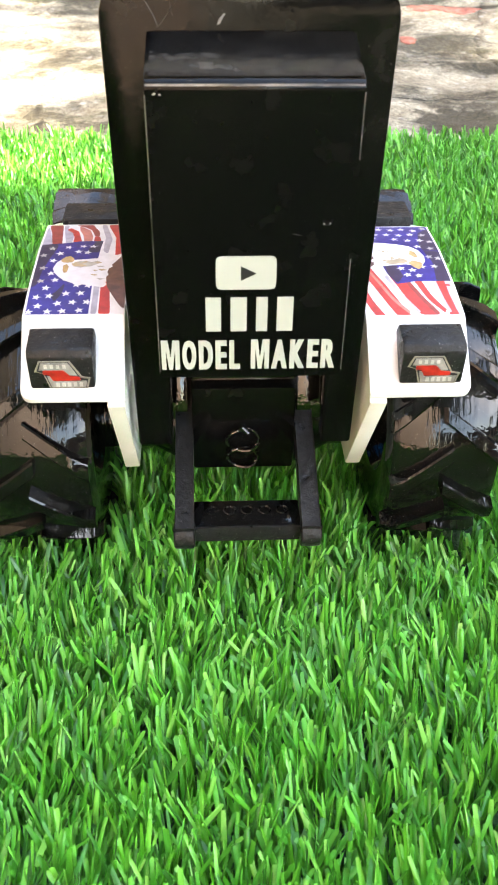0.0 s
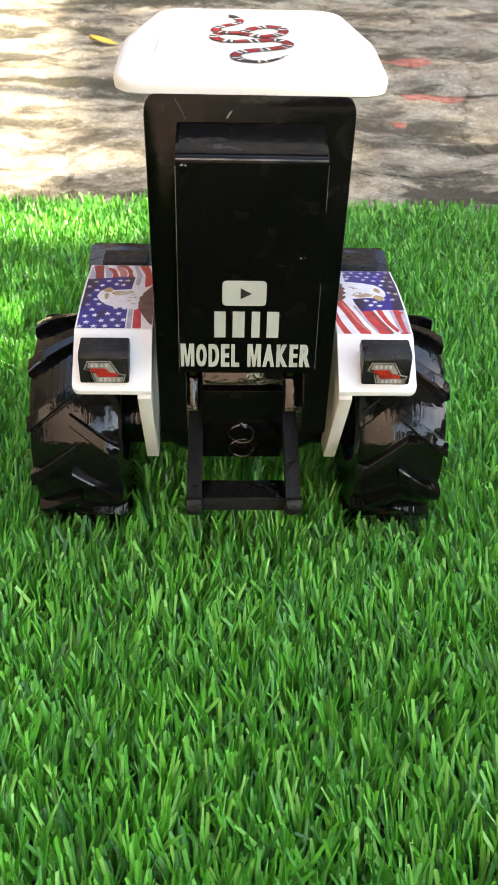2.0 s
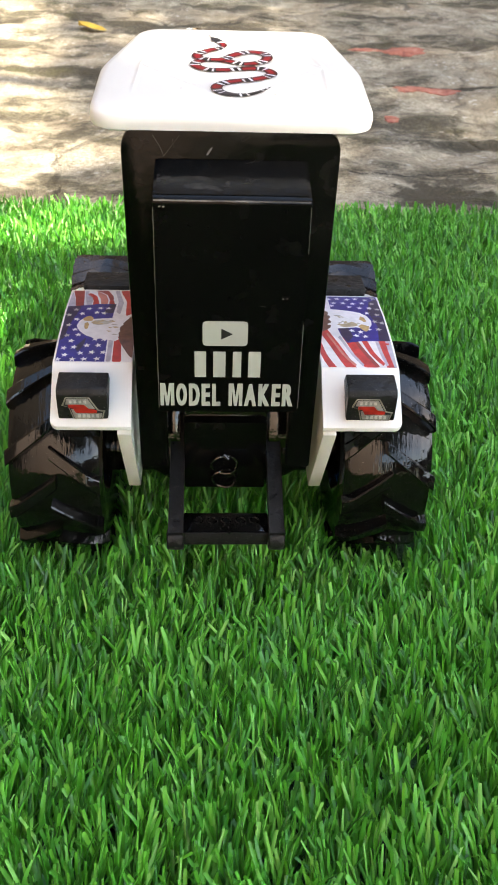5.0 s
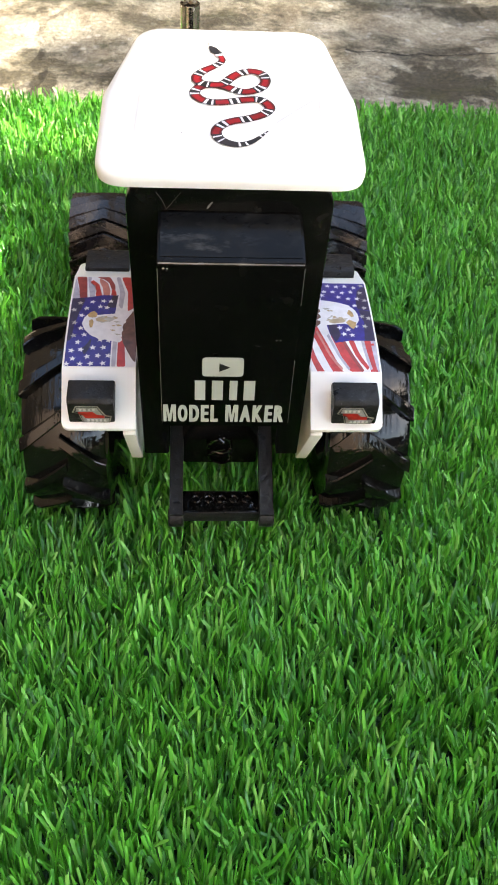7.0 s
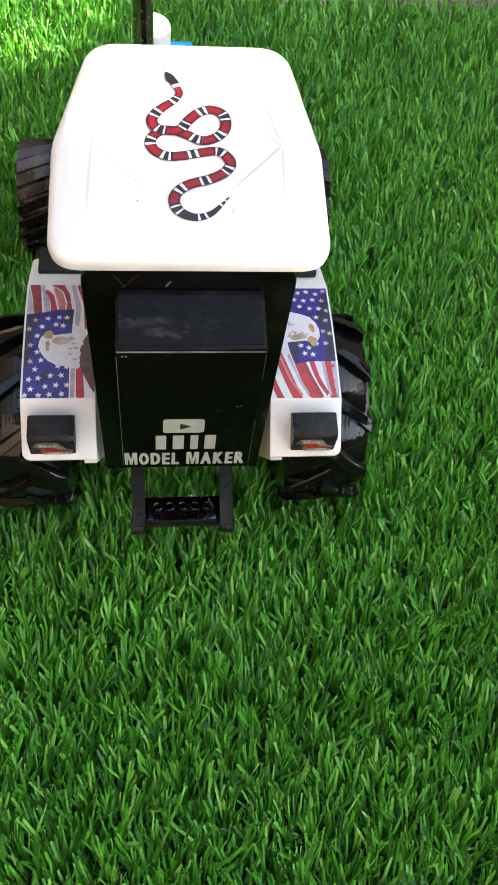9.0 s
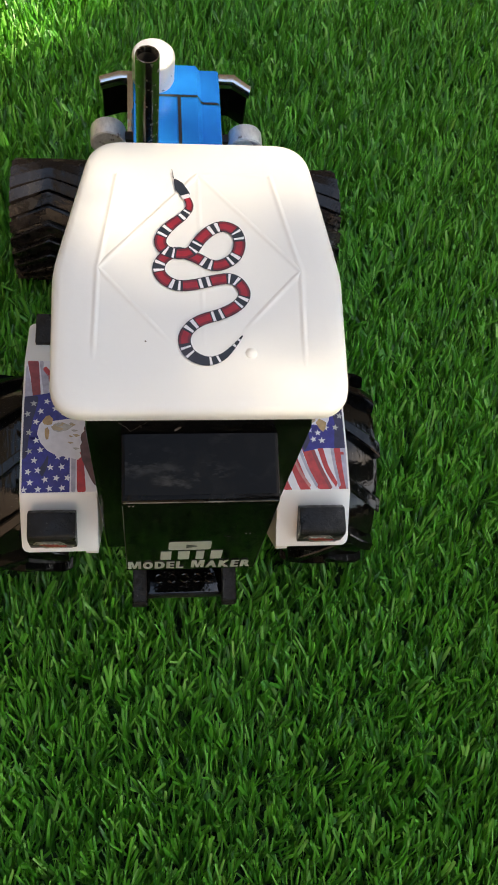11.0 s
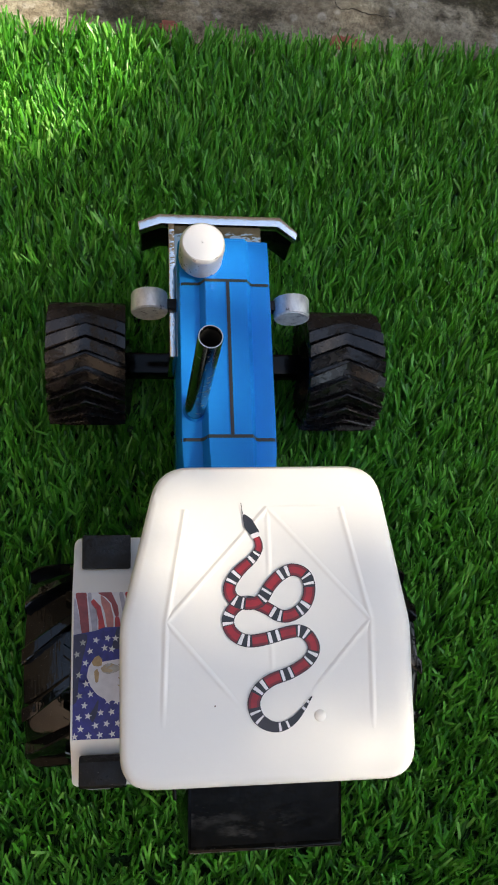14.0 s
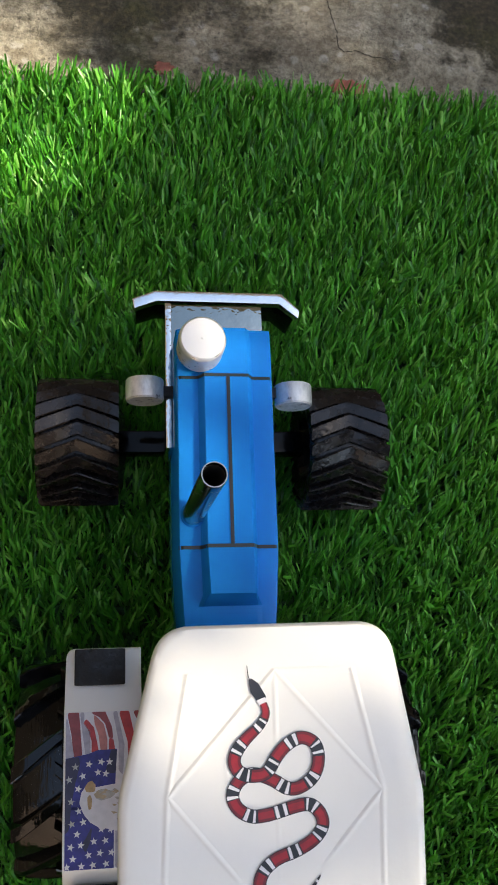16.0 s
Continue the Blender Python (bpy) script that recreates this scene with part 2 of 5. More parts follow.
    crack = m.mix(1.0, m.grey(vor.outputs["Distance"], 0.003, 0.010, 0.7, 0.0), m.grey(big, 0.5, 0.58, 0.0, 1.0), "MULTIPLY")
    m.set("Base Color", m.mix(crack, base, (0.05, 0.045, 0.04)))
    m.set("Roughness", m.grey(big, 0.3, 0.7, 0.7, 0.95))
    hgt = m.mix(0.45, m.mix(0.5, mid, fine), m.grey(vor.outputs["Distance"], 0.0, 0.02, 0.0, 1.0))
    return m.bump(hgt, 1.0, 0.02).m


def plaster_material():
    m = Mat("pink_plaster", (0.62, 0.42, 0.34), 0.85)
    m.set("Base Color", m.ramp(m.noise(1.6, 6), [(0.3, (0.70, 0.52, 0.43)), (0.7, (0.84, 0.66, 0.56))]))
    return m.bump(m.noise(60, 4), 0.4, 0.004).m


def bark_material():
    m = Mat("bark", (0.12, 0.09, 0.06), 0.9)
    m.set("Base Color", m.ramp(m.noise(9, 5, 0.6, (1, 1, 0.2)), [(0.3, (0.03, 0.023, 0.016)), (0.7, (0.11, 0.082, 0.056))]))
    return m.bump(m.noise(14, 5, 0.6, (1, 1, 0.2)), 0.8, 0.02).m


def leaf_material():
    m = Mat("leaf", (0.06, 0.12, 0.03), 0.5)
    geo = m.n.new("ShaderNodeNewGeometry")
    m.set("Base Color", m.ramp(geo.outputs["Random Per Island"], [(0, (0.04, 0.09, 0.02)), (1, (0.09, 0.15, 0.04))]))
    return m.m


M_GRASS, M_THATCH, M_GROUND = grass_material(), thatch_material(), ground_material()
M_PLASTER, M_BARK, M_LEAF = plaster_material(), bark_material(), leaf_material()


# ---- mesh helpers ----
def part(name, bm, mats, parent=None, label="", smooth=True, recalc=True):
    """Links a bmesh as one mesh object, under a thing or a part."""
    if recalc:
        bmesh.ops.recalc_face_normals(bm, faces=bm.faces)
    me = bpy.data.meshes.new(name)
    bm.to_mesh(me)
    bm.free()
    for mat in mats if isinstance(mats, (list, tuple)) else [mats]:
        me.materials.append(mat)
    if smooth:
        me.shade_smooth()
        me.set_sharp_from_angle(angle=radians(38))
    ob = new(name, me)
    ob.parent = parent
    if label:
        tagged(ob, label)
    return ob


def bevel(bm, width, seg=2):
    if width:
        edges = [e for e in bm.edges if len(e.link_faces) == 2 and e.calc_face_angle(0) > 0.4]
        bmesh.ops.bevel(bm, geom=edges, offset=width, segments=seg, affect="EDGES", profile=0.6)
    return bm


def box(x0, x1, y0, y1, z0, z1, bev=0.001, bm=None):
    bm2 = bmesh.new()
    bmesh.ops.create_cube(bm2, size=1)
    for v in bm2.verts:
        v.co = (x0 + (v.co.x + 0.5) * (x1 - x0), y0 + (v.co.y + 0.5) * (y1 - y0), z0 + (v.co.z + 0.5) * (z1 - z0))
    bevel(bm2, bev)
    return bm2 if bm is None else merge(bm, bm2)


def merge(bm, other):
    me = bpy.data.meshes.new("tmp")
    other.to_mesh(me)
    other.free()
    bm.from_mesh(me)
    bpy.data.meshes.remove(me)
    return bm


def prism(poly, axis, a, b, bev=0.0008, seg=2):
    """A polygon, given in the two other axes, drawn out along axis from a to b."""
    bm = bmesh.new()

    def at(p, h):
        return {"x": (h, p[0], p[1]), "y": (p[0], h, p[1]), "z": (p[0], p[1], h)}[axis]

    lo, hi = [bm.verts.new(at(p, a)) for p in poly], [bm.verts.new(at(p, b)) for p in poly]
    n = len(poly)
    bm.faces.new(lo[::-1]), bm.faces.new(hi)
    for i in range(n):
        bm.faces.new((lo[i], lo[(i + 1) % n], hi[(i + 1) % n], hi[i]))
    bmesh.ops.recalc_face_normals(bm, faces=bm.faces)
    return bevel(bm, bev, seg)


def lathe(profile, axis="z", n=40, centre=(0, 0, 0)):
    """Turns (radius, height) pairs round an axis through centre; a zero radius closes."""
    bm = bmesh.new()
    rings = []
    for r, h in profile:
        ring = []
        for i in range(n if r > 1e-6 else 1):
            c, s = r * math.cos(math.tau * i / n), r * math.sin(math.tau * i / n)
            p = {"z": (c, s, h), "y": (c, h, s), "x": (h, c, s)}[axis]
            ring.append(bm.verts.new(Vector(p) + Vector(centre)))
        rings.append(ring)
    for a, b in zip(rings, rings[1:]):
        for i in range(n):
            j = (i + 1) % n
            f = [a[i % len(a)], a[j % len(a)], b[j % len(b)], b[i % len(b)]]
            f = list(dict.fromkeys(f))
            if len(f) > 2:
                bm.faces.new(f)
    return bm


def tube(points, r, n=8, closed=False):
    """A round rod along points."""
    bm = bmesh.new()
    pts = [Vector(p) for p in points]
    rings = []
    for i, p in enumerate(pts):
        a = pts[i - 1] if i or closed else p
        b = pts[(i + 1) % len(pts)] if i + 1 < len(pts) or closed else p
        d = (b - a).normalized()
        u = d.cross((0, 0, 1) if abs(d.z) < 0.9 else (1, 0, 0)).normalized()
        w = d.cross(u)
        rings.append([bm.verts.new(p + r * (math.cos(math.tau * k / n) * u + math.sin(math.tau * k / n) * w)) for k in range(n)])
    pairs = list(zip(rings, rings[1:])) + ([(rings[-1], rings[0])] if closed else [])
    for a, b in pairs:
        for k in range(n):
            bm.faces.new((a[k], a[(k + 1) % n], b[(k + 1) % n], b[k]))
    if not closed:
        bm.faces.new(rings[0][::-1]), bm.faces.new(rings[-1])
    return bm


def beam(p, q, w, h, bev=0.0008):
    """A square bar from p to q, w wide across x and h thick."""
    p, q = Vector(p), Vector(q)
    bm = bmesh.new()
    bmesh.ops.create_cube(bm, size=1)
    m = Matrix.Translation((p + q) / 2) @ (q - p).to_track_quat("Y", "Z").to_matrix().to_4x4()
    for v in bm.verts:
        v.co = m @ Vector((v.co.x * w, v.co.y * (q - p).length, v.co.z * h))
    return bevel(bm, bev)


def rounded(poly, radii, steps=7):
    """A polygon with its corners filleted."""
    out = []
    n = len(poly)
    for i in range(n):
        p, a, b = Vector(poly[i]), Vector(poly[i - 1]), Vector(poly[(i + 1) % n])
        u, v = (a - p).normalized(), (b - p).normalized()
        half = math.acos(max(-1, min(1, u.dot(v)))) / 2
        reach = min(radii[i] / math.tan(half), 0.48 * (a - p).length, 0.48 * (b - p).length)
        s, e = p + u * reach, p + v * reach
        for k in range(steps + 1):
            t = k / steps
            out.append(tuple((1 - t) ** 2 * s + 2 * t * (1 - t) * p + t * t * e))
    return out


def patch(bm, pts, place, slot, lift):
    """A flat polygon of a print: pts in the sheet's own u, v; place(u, v, lift) puts it on the surface."""
    vs = [bm.verts.new(place(u, v, lift)) for u, v in pts]
    f = bm.faces.new(vs)
    f.material_index = slot
    if f.normal.length == 0:
        f.normal_update()
    f.normal_update()
    if f.normal.z < 0 and abs(f.normal.z) > 0.2:
        f.normal_flip()
    return f


def spline(pts, per=8):
    """Catmull-Rom through 2-D points."""
    out = []
    for i in range(len(pts) - 1):
        p = [Vector(pts[max(0, min(len(pts) - 1, i + k))]) for k in (-1, 0, 1, 2)]
        for k in range(per):
            t = k / per
            out.append(0.5 * (2 * p[1] + (p[2] - p[0]) * t + (2 * p[0] - 5 * p[1] + 4 * p[2] - p[3]) * t * t + (3 * p[1] - p[0] - 3 * p[2] + p[3]) * t ** 3))
    return out + [Vector(pts[-1])]


# ---- the ground, the turf and what closes the place ----
def ground_z(x, y):
    z = -0.004
    if abs(x) < 2 and 0.55 < y < 5:
        z += 0.012 * (noise.noise((x * 2.3, y * 2.3, 1)) - 0.3) + 0.010 * noise.noise((x * 8, y * 11, 4)) + 0.004 * noise.noise((x * 31, y * 31, 7))
        z = min(z, -0.001) if y < 0.75 else z
    return z


def build_ground():
    def lines(a, b, step, outer):
        inner = [a + step * i for i in range(int(round((b - a) / step)) + 1)]
        return [a - o for o in outer[::-1]] + inner + [b + o for o in outer]

    xs = lines(-1.7, 1.7, 0.0125, (0.2, 0.8, 3, 12, 60, 300, 1500))
    ys = lines(0.6, 4.6, 0.0125, (0.2, 0.8, 3, 12, 60, 300, 1500))
    bm = bmesh.new()
    grid = []
    for y in ys:
        row = []
        for x in xs:
            z = ground_z(x, y)
            row.append(bm.verts.new((x, y, z)))
        grid.append(row)
    for a, b in zip(grid, grid[1:]):
        for i in range(len(xs) - 1):
            bm.faces.new((a[i], a[i + 1], b[i + 1], b[i]))
    ob = part("ground", bm, M_GROUND, recalc=False)
    tagged(ob, "grey weathered concrete yard with moss stains and brick chips", "ground", kind="structure")


WHEELS = [(-0.1100, 0.101, 0.0745, 0.0728, 0.061), (0.1055, 0.102, 0.0740, 0.0728, 0.061), (-0.1030, 0.344, 0.0540, 0.0515, 0.062), (0.1080, 0.3390, 0.0540, 0.0515, 0.062)]


def build_turf():
    edge = [(x, 0.700 + 0.006 * noise.noise((x * 4, 0, 3))) for x in np.linspace(-1.3, 1.3, 50)]
    mat = part("turf_mat", prism([(-1.3, -1.9), (1.3, -1.9)] + edge[::-1], "z", 0.0, 0.002, 0), M_THATCH)
    tagged(mat, "green artificial turf mat laid on the concrete", "artificial grass", kind="structure")
    rng = np.random.default_rng(7)
    # Tufts stand in stitched rows, each a little off its place; wider apart far from the tractor.
    fx, fy = (a.ravel() for a in np.meshgrid(np.arange(-0.47, 0.47, 0.0080), np.arange(-0.32, 0.702, 0.0080)))
    gx, gy = (a.ravel() for a in np.meshgrid(np.arange(-1.2, 1.2, 0.024), np.arange(-1.6, 0.702, 0.024)))
    outside = (np.abs(gx) > 0.475) | (gy < -0.325)
    fx, fy = fx + rng.normal(0, 0.0017, len(fx)), fy + rng.normal(0, 0.0017, len(fy))
    gx, gy = gx + rng.normal(0, 0.004, len(gx)), gy + rng.normal(0, 0.004, len(gy))
    tx, ty = np.r_[fx, gx[outside]], np.r_[fy, gy[outside]]
    n_tuft = len(tx)
    per = 8
    n = n_tuft * per
    rx, ry = np.repeat(tx, per) + rng.normal(0, 0.0016, n), np.repeat(ty, per) + rng.normal(0, 0.0016, n)
    # The pile leans away from the near edge, with a wide spread.
    lean_x = rng.normal(0.0, 0.17, n) + np.repeat(rng.normal(0.0, 0.20, n_tuft), per)
    lean_y = rng.normal(0.50, 0.15, n) + np.repeat(rng.normal(0.0, 0.15, n_tuft), per)
    length = rng.uniform(0.021, 0.037, n) * np.repeat(rng.uniform(0.88, 1.08, n_tuft), per)
    for x, y, z, r, w in WHEELS:
        pressed = (np.abs(rx - x) < w / 2 + 0.010) & (np.abs(ry - y) < r + 0.004)
        length[pressed] *= 0.55
    short = rng.random(n) < 0.12
    length[short] *= 0.6
    lean_x[short] *= 2.0
    wisp = rng.random(n) < 0.07
    lean_dir, lean = np.arctan2(lean_y, lean_x), np.hypot(lean_x, lean_y)
    curl = rng.normal(0.04, 0.13, n)
    width = rng.uniform(0.0017, 0.0028, n)
    # Coarser yarn where the tufts stand wider apart.
    width[np.repeat((np.abs(tx) > 0.475) | (ty < -0.325), per)] *= 1.8
    # Fine curled wisps low between the blades.
    width[wisp] *= 0.35
    curl[wisp] *= 7.0
    length[wisp] *= 0.75
    face = rng.normal(0.0, 0.65, n)
    keep = ry < 0.704
    for x, y, z, r, w in WHEELS:
        chord = math.sqrt(max(0.0, r * r - (z - 0.018) ** 2))
        keep &= ~((np.abs(rx - x) < w / 2 + 0.001) & (np.abs(ry - y) < chord))
    rx, ry, lean_dir, lean, length, curl, width, face = (a[keep] for a in (rx, ry, lean_dir, lean, length, curl, width, face))
    n = len(rx)
    segs = 3
    # Each blade is folded along its middle.
    verts = np.zeros((n, segs + 1, 3, 3))
    fold = rng.uniform(0.15, 0.4, n) * np.where(rng.random(n) < 0.5, -1, 1)
    px, py, pz, ang = rx.copy(), ry.copy(), np.full(n, 0.001), lean * 0.5
    for k in range(segs + 1):
        w = width * (1.0, 1.0, 1.0, 0.85)[k] * 0.5
        tw = face + 0.35 * k * np.sign(curl)
        for col, sgn in ((0, -1), (1, 0), (2, 1)):
            mid_off = width * fold if sgn == 0 else 0.0
            verts[:, k, col, 0] = px + sgn * w * np.cos(tw) - mid_off * np.sin(tw)
            verts[:, k, col, 1] = py + sgn * w * np.sin(tw) + mid_off * np.cos(tw)
            verts[:, k, col, 2] = pz + (sgn * w * 0.35 if k == segs else 0)
        step = length / segs
        px, py, pz = px + step * np.sin(ang) * np.cos(lean_dir), py + step * np.sin(ang) * np.sin(lean_dir), pz + step * np.cos(ang)
        ang = ang + lean * 0.5 + curl * 0.5
    base = np.arange(n)[:, None] * (3 * (segs + 1))
    quads = np.stack([base + np.array([3 * k + c, 3 * k + c + 1, 3 * k + c + 4, 3 * k + c + 3])[None] for k in range(segs) for c in (0, 1)], 1).reshape(-1, 4)
    me = bpy.data.meshes.new("turf_blades")
    me.vertices.add(n * 3 * (segs + 1))
    me.vertices.foreach_set("co", verts.astype(np.float32).ravel())
    me.loops.add(quads.size)
    me.loops.foreach_set("vertex_index", quads.astype(np.int32).ravel())
    me.polygons.add(len(quads))
    me.polygons.foreach_set("loop_start", np.arange(0, quads.size, 4, dtype=np.int32))
    me.update(calc_edges=True)
    me.materials.append(M_GRASS)
    ob = new("turf_grass", me)
    tagged(ob, "bright green plastic grass blades with cut tips", "grass", kind="stuff")


def build_surroundings():
    # Unseen wall, added to darken what the box top and tyres reflect.
    wall = part("wall_north", box(-9, 9, 5.2, 5.45, -0.02, 6.5, 0.01), M_BARK)
    tagged(wall, "tall dark weathered timber wall, unseen, added beyond the yard", "wall", kind="structure")
    # The house wall stands aslant, and the sun reaches it.
    wall = part("wall_south", prism([(-1.60, -1.92), (0.35, -3.98), (0.15, -4.18), (-1.80, -2.12)], "z", -0.02, 2.7, 0.01), M_PLASTER)
    tagged(wall, "pinkish plastered house wall across the yard", "wall", kind="structure")
    # Unseen dark wall, added to cut the house wall's bounce on the left.
    wall = part("wall_corner", prism([(-2.60, -0.86), (-1.62, -1.90), (-1.82, -2.10), (-2.69, -1.18)], "z", -0.02, 2.7, 0.01), M_BARK)
    tagged(wall, "dark weathered timber wall beside the house wall, unseen, added to cut bounce", "wall", kind="structure")
    # Unseen dark wall, added to keep reflections dark at the back right.
    wall = part("wall_shed", box(0.76, 6, -4.25, -4.02, -0.02, 1.0, 0.01), M_BARK)
    tagged(wall, "low dark weathered timber wall, unseen, added across the yard", "wall", kind="structure")
    # Unseen wall, added 9 m tall to block sky light from the left.
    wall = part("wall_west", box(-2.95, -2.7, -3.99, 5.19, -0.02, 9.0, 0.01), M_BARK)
    tagged(wall, "tall dark weathered timber wall, unseen, added to block sky from the left", "wall", kind="structure")
    wall = part("wall_east", box(5.75, 5.99, -4.01, 5.19, -0.02, 1.6, 0.01), M_BARK)
    tagged(wall, "low weathered timber wall closing the yard", "wall", kind="structure")
    tree = tagged(new("tree"), "unseen leafy tree added to shade the yard", "tree")
    # Unseen crown added towards the sun; its shade's edge runs left of the tractor.
    rng = random.Random(5)
    far = 5.0
    mid = Vector((0.85, 1.4, 0)) + SUN_DIR * far
    foot = Vector((mid.x + 0.6, mid.y + 0.2, -0.01))
    tree.location = foot
    fork = Vector((mid.x - 0.1, mid.y + 0.8, mid.z - 1.6)) - foot
    trunk = bmesh.new()
    for a, b, ra, rb in [(Vector(), fork, 0.13, 0.09)]:
        pts = [a.lerp(b, t) + Vector((0.06 * math.sin(5 * t), 0.05 * math.sin(7 * t), 0)) for t in (0, 0.25, 0.5, 0.75, 1)]
        rings = [[trunk.verts.new(p + (ra + (rb - ra) * i / 4) * Vector((math.cos(k * math.tau / 12), math.sin(k * math.tau / 12), 0))) for k in range(12)] for i, p in enumerate(pts)]
        for r, s in zip(rings, rings[1:]):
            for k in range(12):
                trunk.faces.new((r[k], r[(k + 1) % 12], s[(k + 1) % 12], s[k]))
    part("trunk", trunk, M_BARK, tree)
    for k in range(7):
        tip = mid - foot + Vector((rng.uniform(-0.9, 0.9), rng.uniform(-2.0, 2.0), rng.uniform(-0.2, 0.5)))
        part("limb", tube([fork, fork.lerp(tip, 0.5) + Vector((0, 0, 0.15)), tip], 0.035, 8), M_BARK, tree)
    crown = bmesh.new()
    side = SUN_DIR.cross((0, 1, 0)).normalized()
    for k in range(46700):
        if k < 31000:
            u, v = rng.uniform(-3.0, 3.2), rng.uniform(-3.3, 3.3)
        else:
            u, v = (rng.uniform(-1.65, -0.15), rng.uniform(-2.3, -0.6)) if k < 38500 else (rng.uniform(-2.0, 0.3), rng.uniform(-0.65, 1.7))
        # Fewer leaves here, so that more sun reaches the grass on the right.
        if 31000 <= k < 38500 and u > -0.72 + 0.06 * noise.noise((v * 5, 1, 8)) and rng.random() < 0.80:
            continue
        # Gap cut over the tractor, fine twigs only, to let sun onto it.
        if rng.random() < 0.985 * math.exp(-((u + 1.150) / 0.21) ** 6 - ((v + 1.115) / 0.25) ** 6):
            continue
        ragged = 0.08 * noise.noise((v * 2.5, 0, 2)) + 0.05 * noise.noise((v * 9, 3, 2))
        ahead = v + 1.4
        reach = -3.0 + 2.040 * min(1.0, max(0.0, (ahead - 0.41 - 0.07 * noise.noise((u * 4, 7, 1))) / 0.03)) - 0.13 * max(0.0, ahead - 0.65) - 0.11 * min(1.0, max(0.0, (ahead - 0.69) / 0.06))
        if u < reach + ragged and not (0.36 < ahead < 0.82 and k % 40 == 0):
            continue
        # A feathered edge of twigs, to soften the shade's edge on the turf.
        if 0.40 < ahead < 0.80 and reach < u < reach + 0.24 and rng.random() < 0.95 - 2.2 * (u - reach):
            continue
        # Leaves dropped to let sun onto the near concrete.
        if 0.70 < ahead < 1.1 and u < -0.65 and rng.random() < 0.5:
            continue
        p = mid - foot + Vector((u, v, 0)) + SUN_DIR * rng.uniform(-1, 1) * (0.3 + 0.7 * math.sqrt(max(0.0, 1 - (v / 3.3) ** 2)))
        if ahead > 0.95 and u < -0.62 and (rng.random() < 0.30 or noise.noise((p.x * 3.0, p.y * 3.0, 9)) < -0.30 and rng.random() < 0.5):
            continue
        s = rng.uniform(0.055, 0.085) * (1.0 if -1.2 < u < 0 else 1.25)
        # Upper storey: smaller leaves, farther up, to blur the dapples on the bare concrete.
        if -2.0 < u < 0.3 and -0.65 < v < 1.7:
            s *= 0.60
            p += SUN_DIR * (3.0 + 4.0 * (k * 0.618 % 1.0))
        m = Matrix.Translation(p) @ Euler((rng.uniform(-0.9, 0.9), rng.uniform(-0.9, 0.9), rng.uniform(0, 6.28))).to_matrix().to_4x4()
        crown.faces.new([crown.verts.new(m @ Vector(q)) for q in ((-s, 0, 0), (0, -s * 0.5, 0.01), (s, 0, 0), (0, s * 0.5, 0.01))])
    # The gap's fine twigs dim the sun: high up, uneven, thicker towards the rim.
    rng = random.Random(21)
    for k in range(2550):
        u, v = rng.uniform(-1.42, -0.88), rng.uniform(-1.42, -0.82)
        rim = max(abs(u + 1.150) / 0.185, abs(v + 1.115) / 0.225)
        if rng.random() > min(1.0, 0.23 + 0.55 * noise.noise((u * 9, v * 9, 3)) + max(0.0, rim - 0.8)):
            continue
        p = mid - foot + Vector((u, v, 0)) + SUN_DIR * rng.uniform(1.0, 4.0)
        m = Matrix.Translation(p) @ Euler((rng.uniform(-0.9, 0.9), rng.uniform(-0.9, 0.9), rng.uniform(0, 6.28))).to_matrix().to_4x4()
        s = rng.uniform(0.018, 0.032)
        crown.faces.new([crown.verts.new(m @ Vector(q)) for q in ((-s, 0, 0), (0, -s * 0.5, 0.01), (s, 0, 0), (0, s * 0.5, 0.01))])
    part("crown", crown, M_LEAF, tree, recalc=False)
    # A second tree behind the far wall.
    tree = tagged(new("tree"), "broad dark garden tree behind the far wall", "tree")
    tree.location = (0.4, -6.6, -0.01)
    part("trunk", tube([(0, 0, 0), (0.05, 0.03, 1.6), (-0.04, 0, 3.2), (0.02, 0.05, 5.0)], 0.16, 12), M_BARK, tree)
    for k in range(6):
        a = k * math.tau / 6
        part("limb", tube([(0.0, 0, 3.4), (0.9 * math.cos(a), 0.5 * math.sin(a), 4.6), (2.0 * math.cos(a), 0.9 * math.sin(a), 5.6)], 0.05, 8), M_BARK, tree)
    crown = bmesh.new()
    for _ in range(15000):
        d = Vector((rng.gauss(0, 1), rng.gauss(0, 1), rng.gauss(0, 1))).normalized() * rng.random() ** 0.45
        d *= 1 + 0.35 * noise.noise(d * 2.6)
        m = Matrix.Translation((4.2 * d.x, 1.5 * d.y, 6.0 + 3.6 * d.z)) @ Euler((rng.uniform(-0.9, 0.9), rng.uniform(-0.9, 0.9), rng.uniform(0, 6.28))).to_matrix().to_4x4()
        s = rng.uniform(0.10, 0.17)
        crown.faces.new([crown.verts.new(m @ Vector(q)) for q in ((-s, 0, 0), (0, -s * 0.5, 0.02), (s, 0, 0), (0, s * 0.5, 0.02))])
    part("crown", crown, M_LEAF, tree, recalc=False)


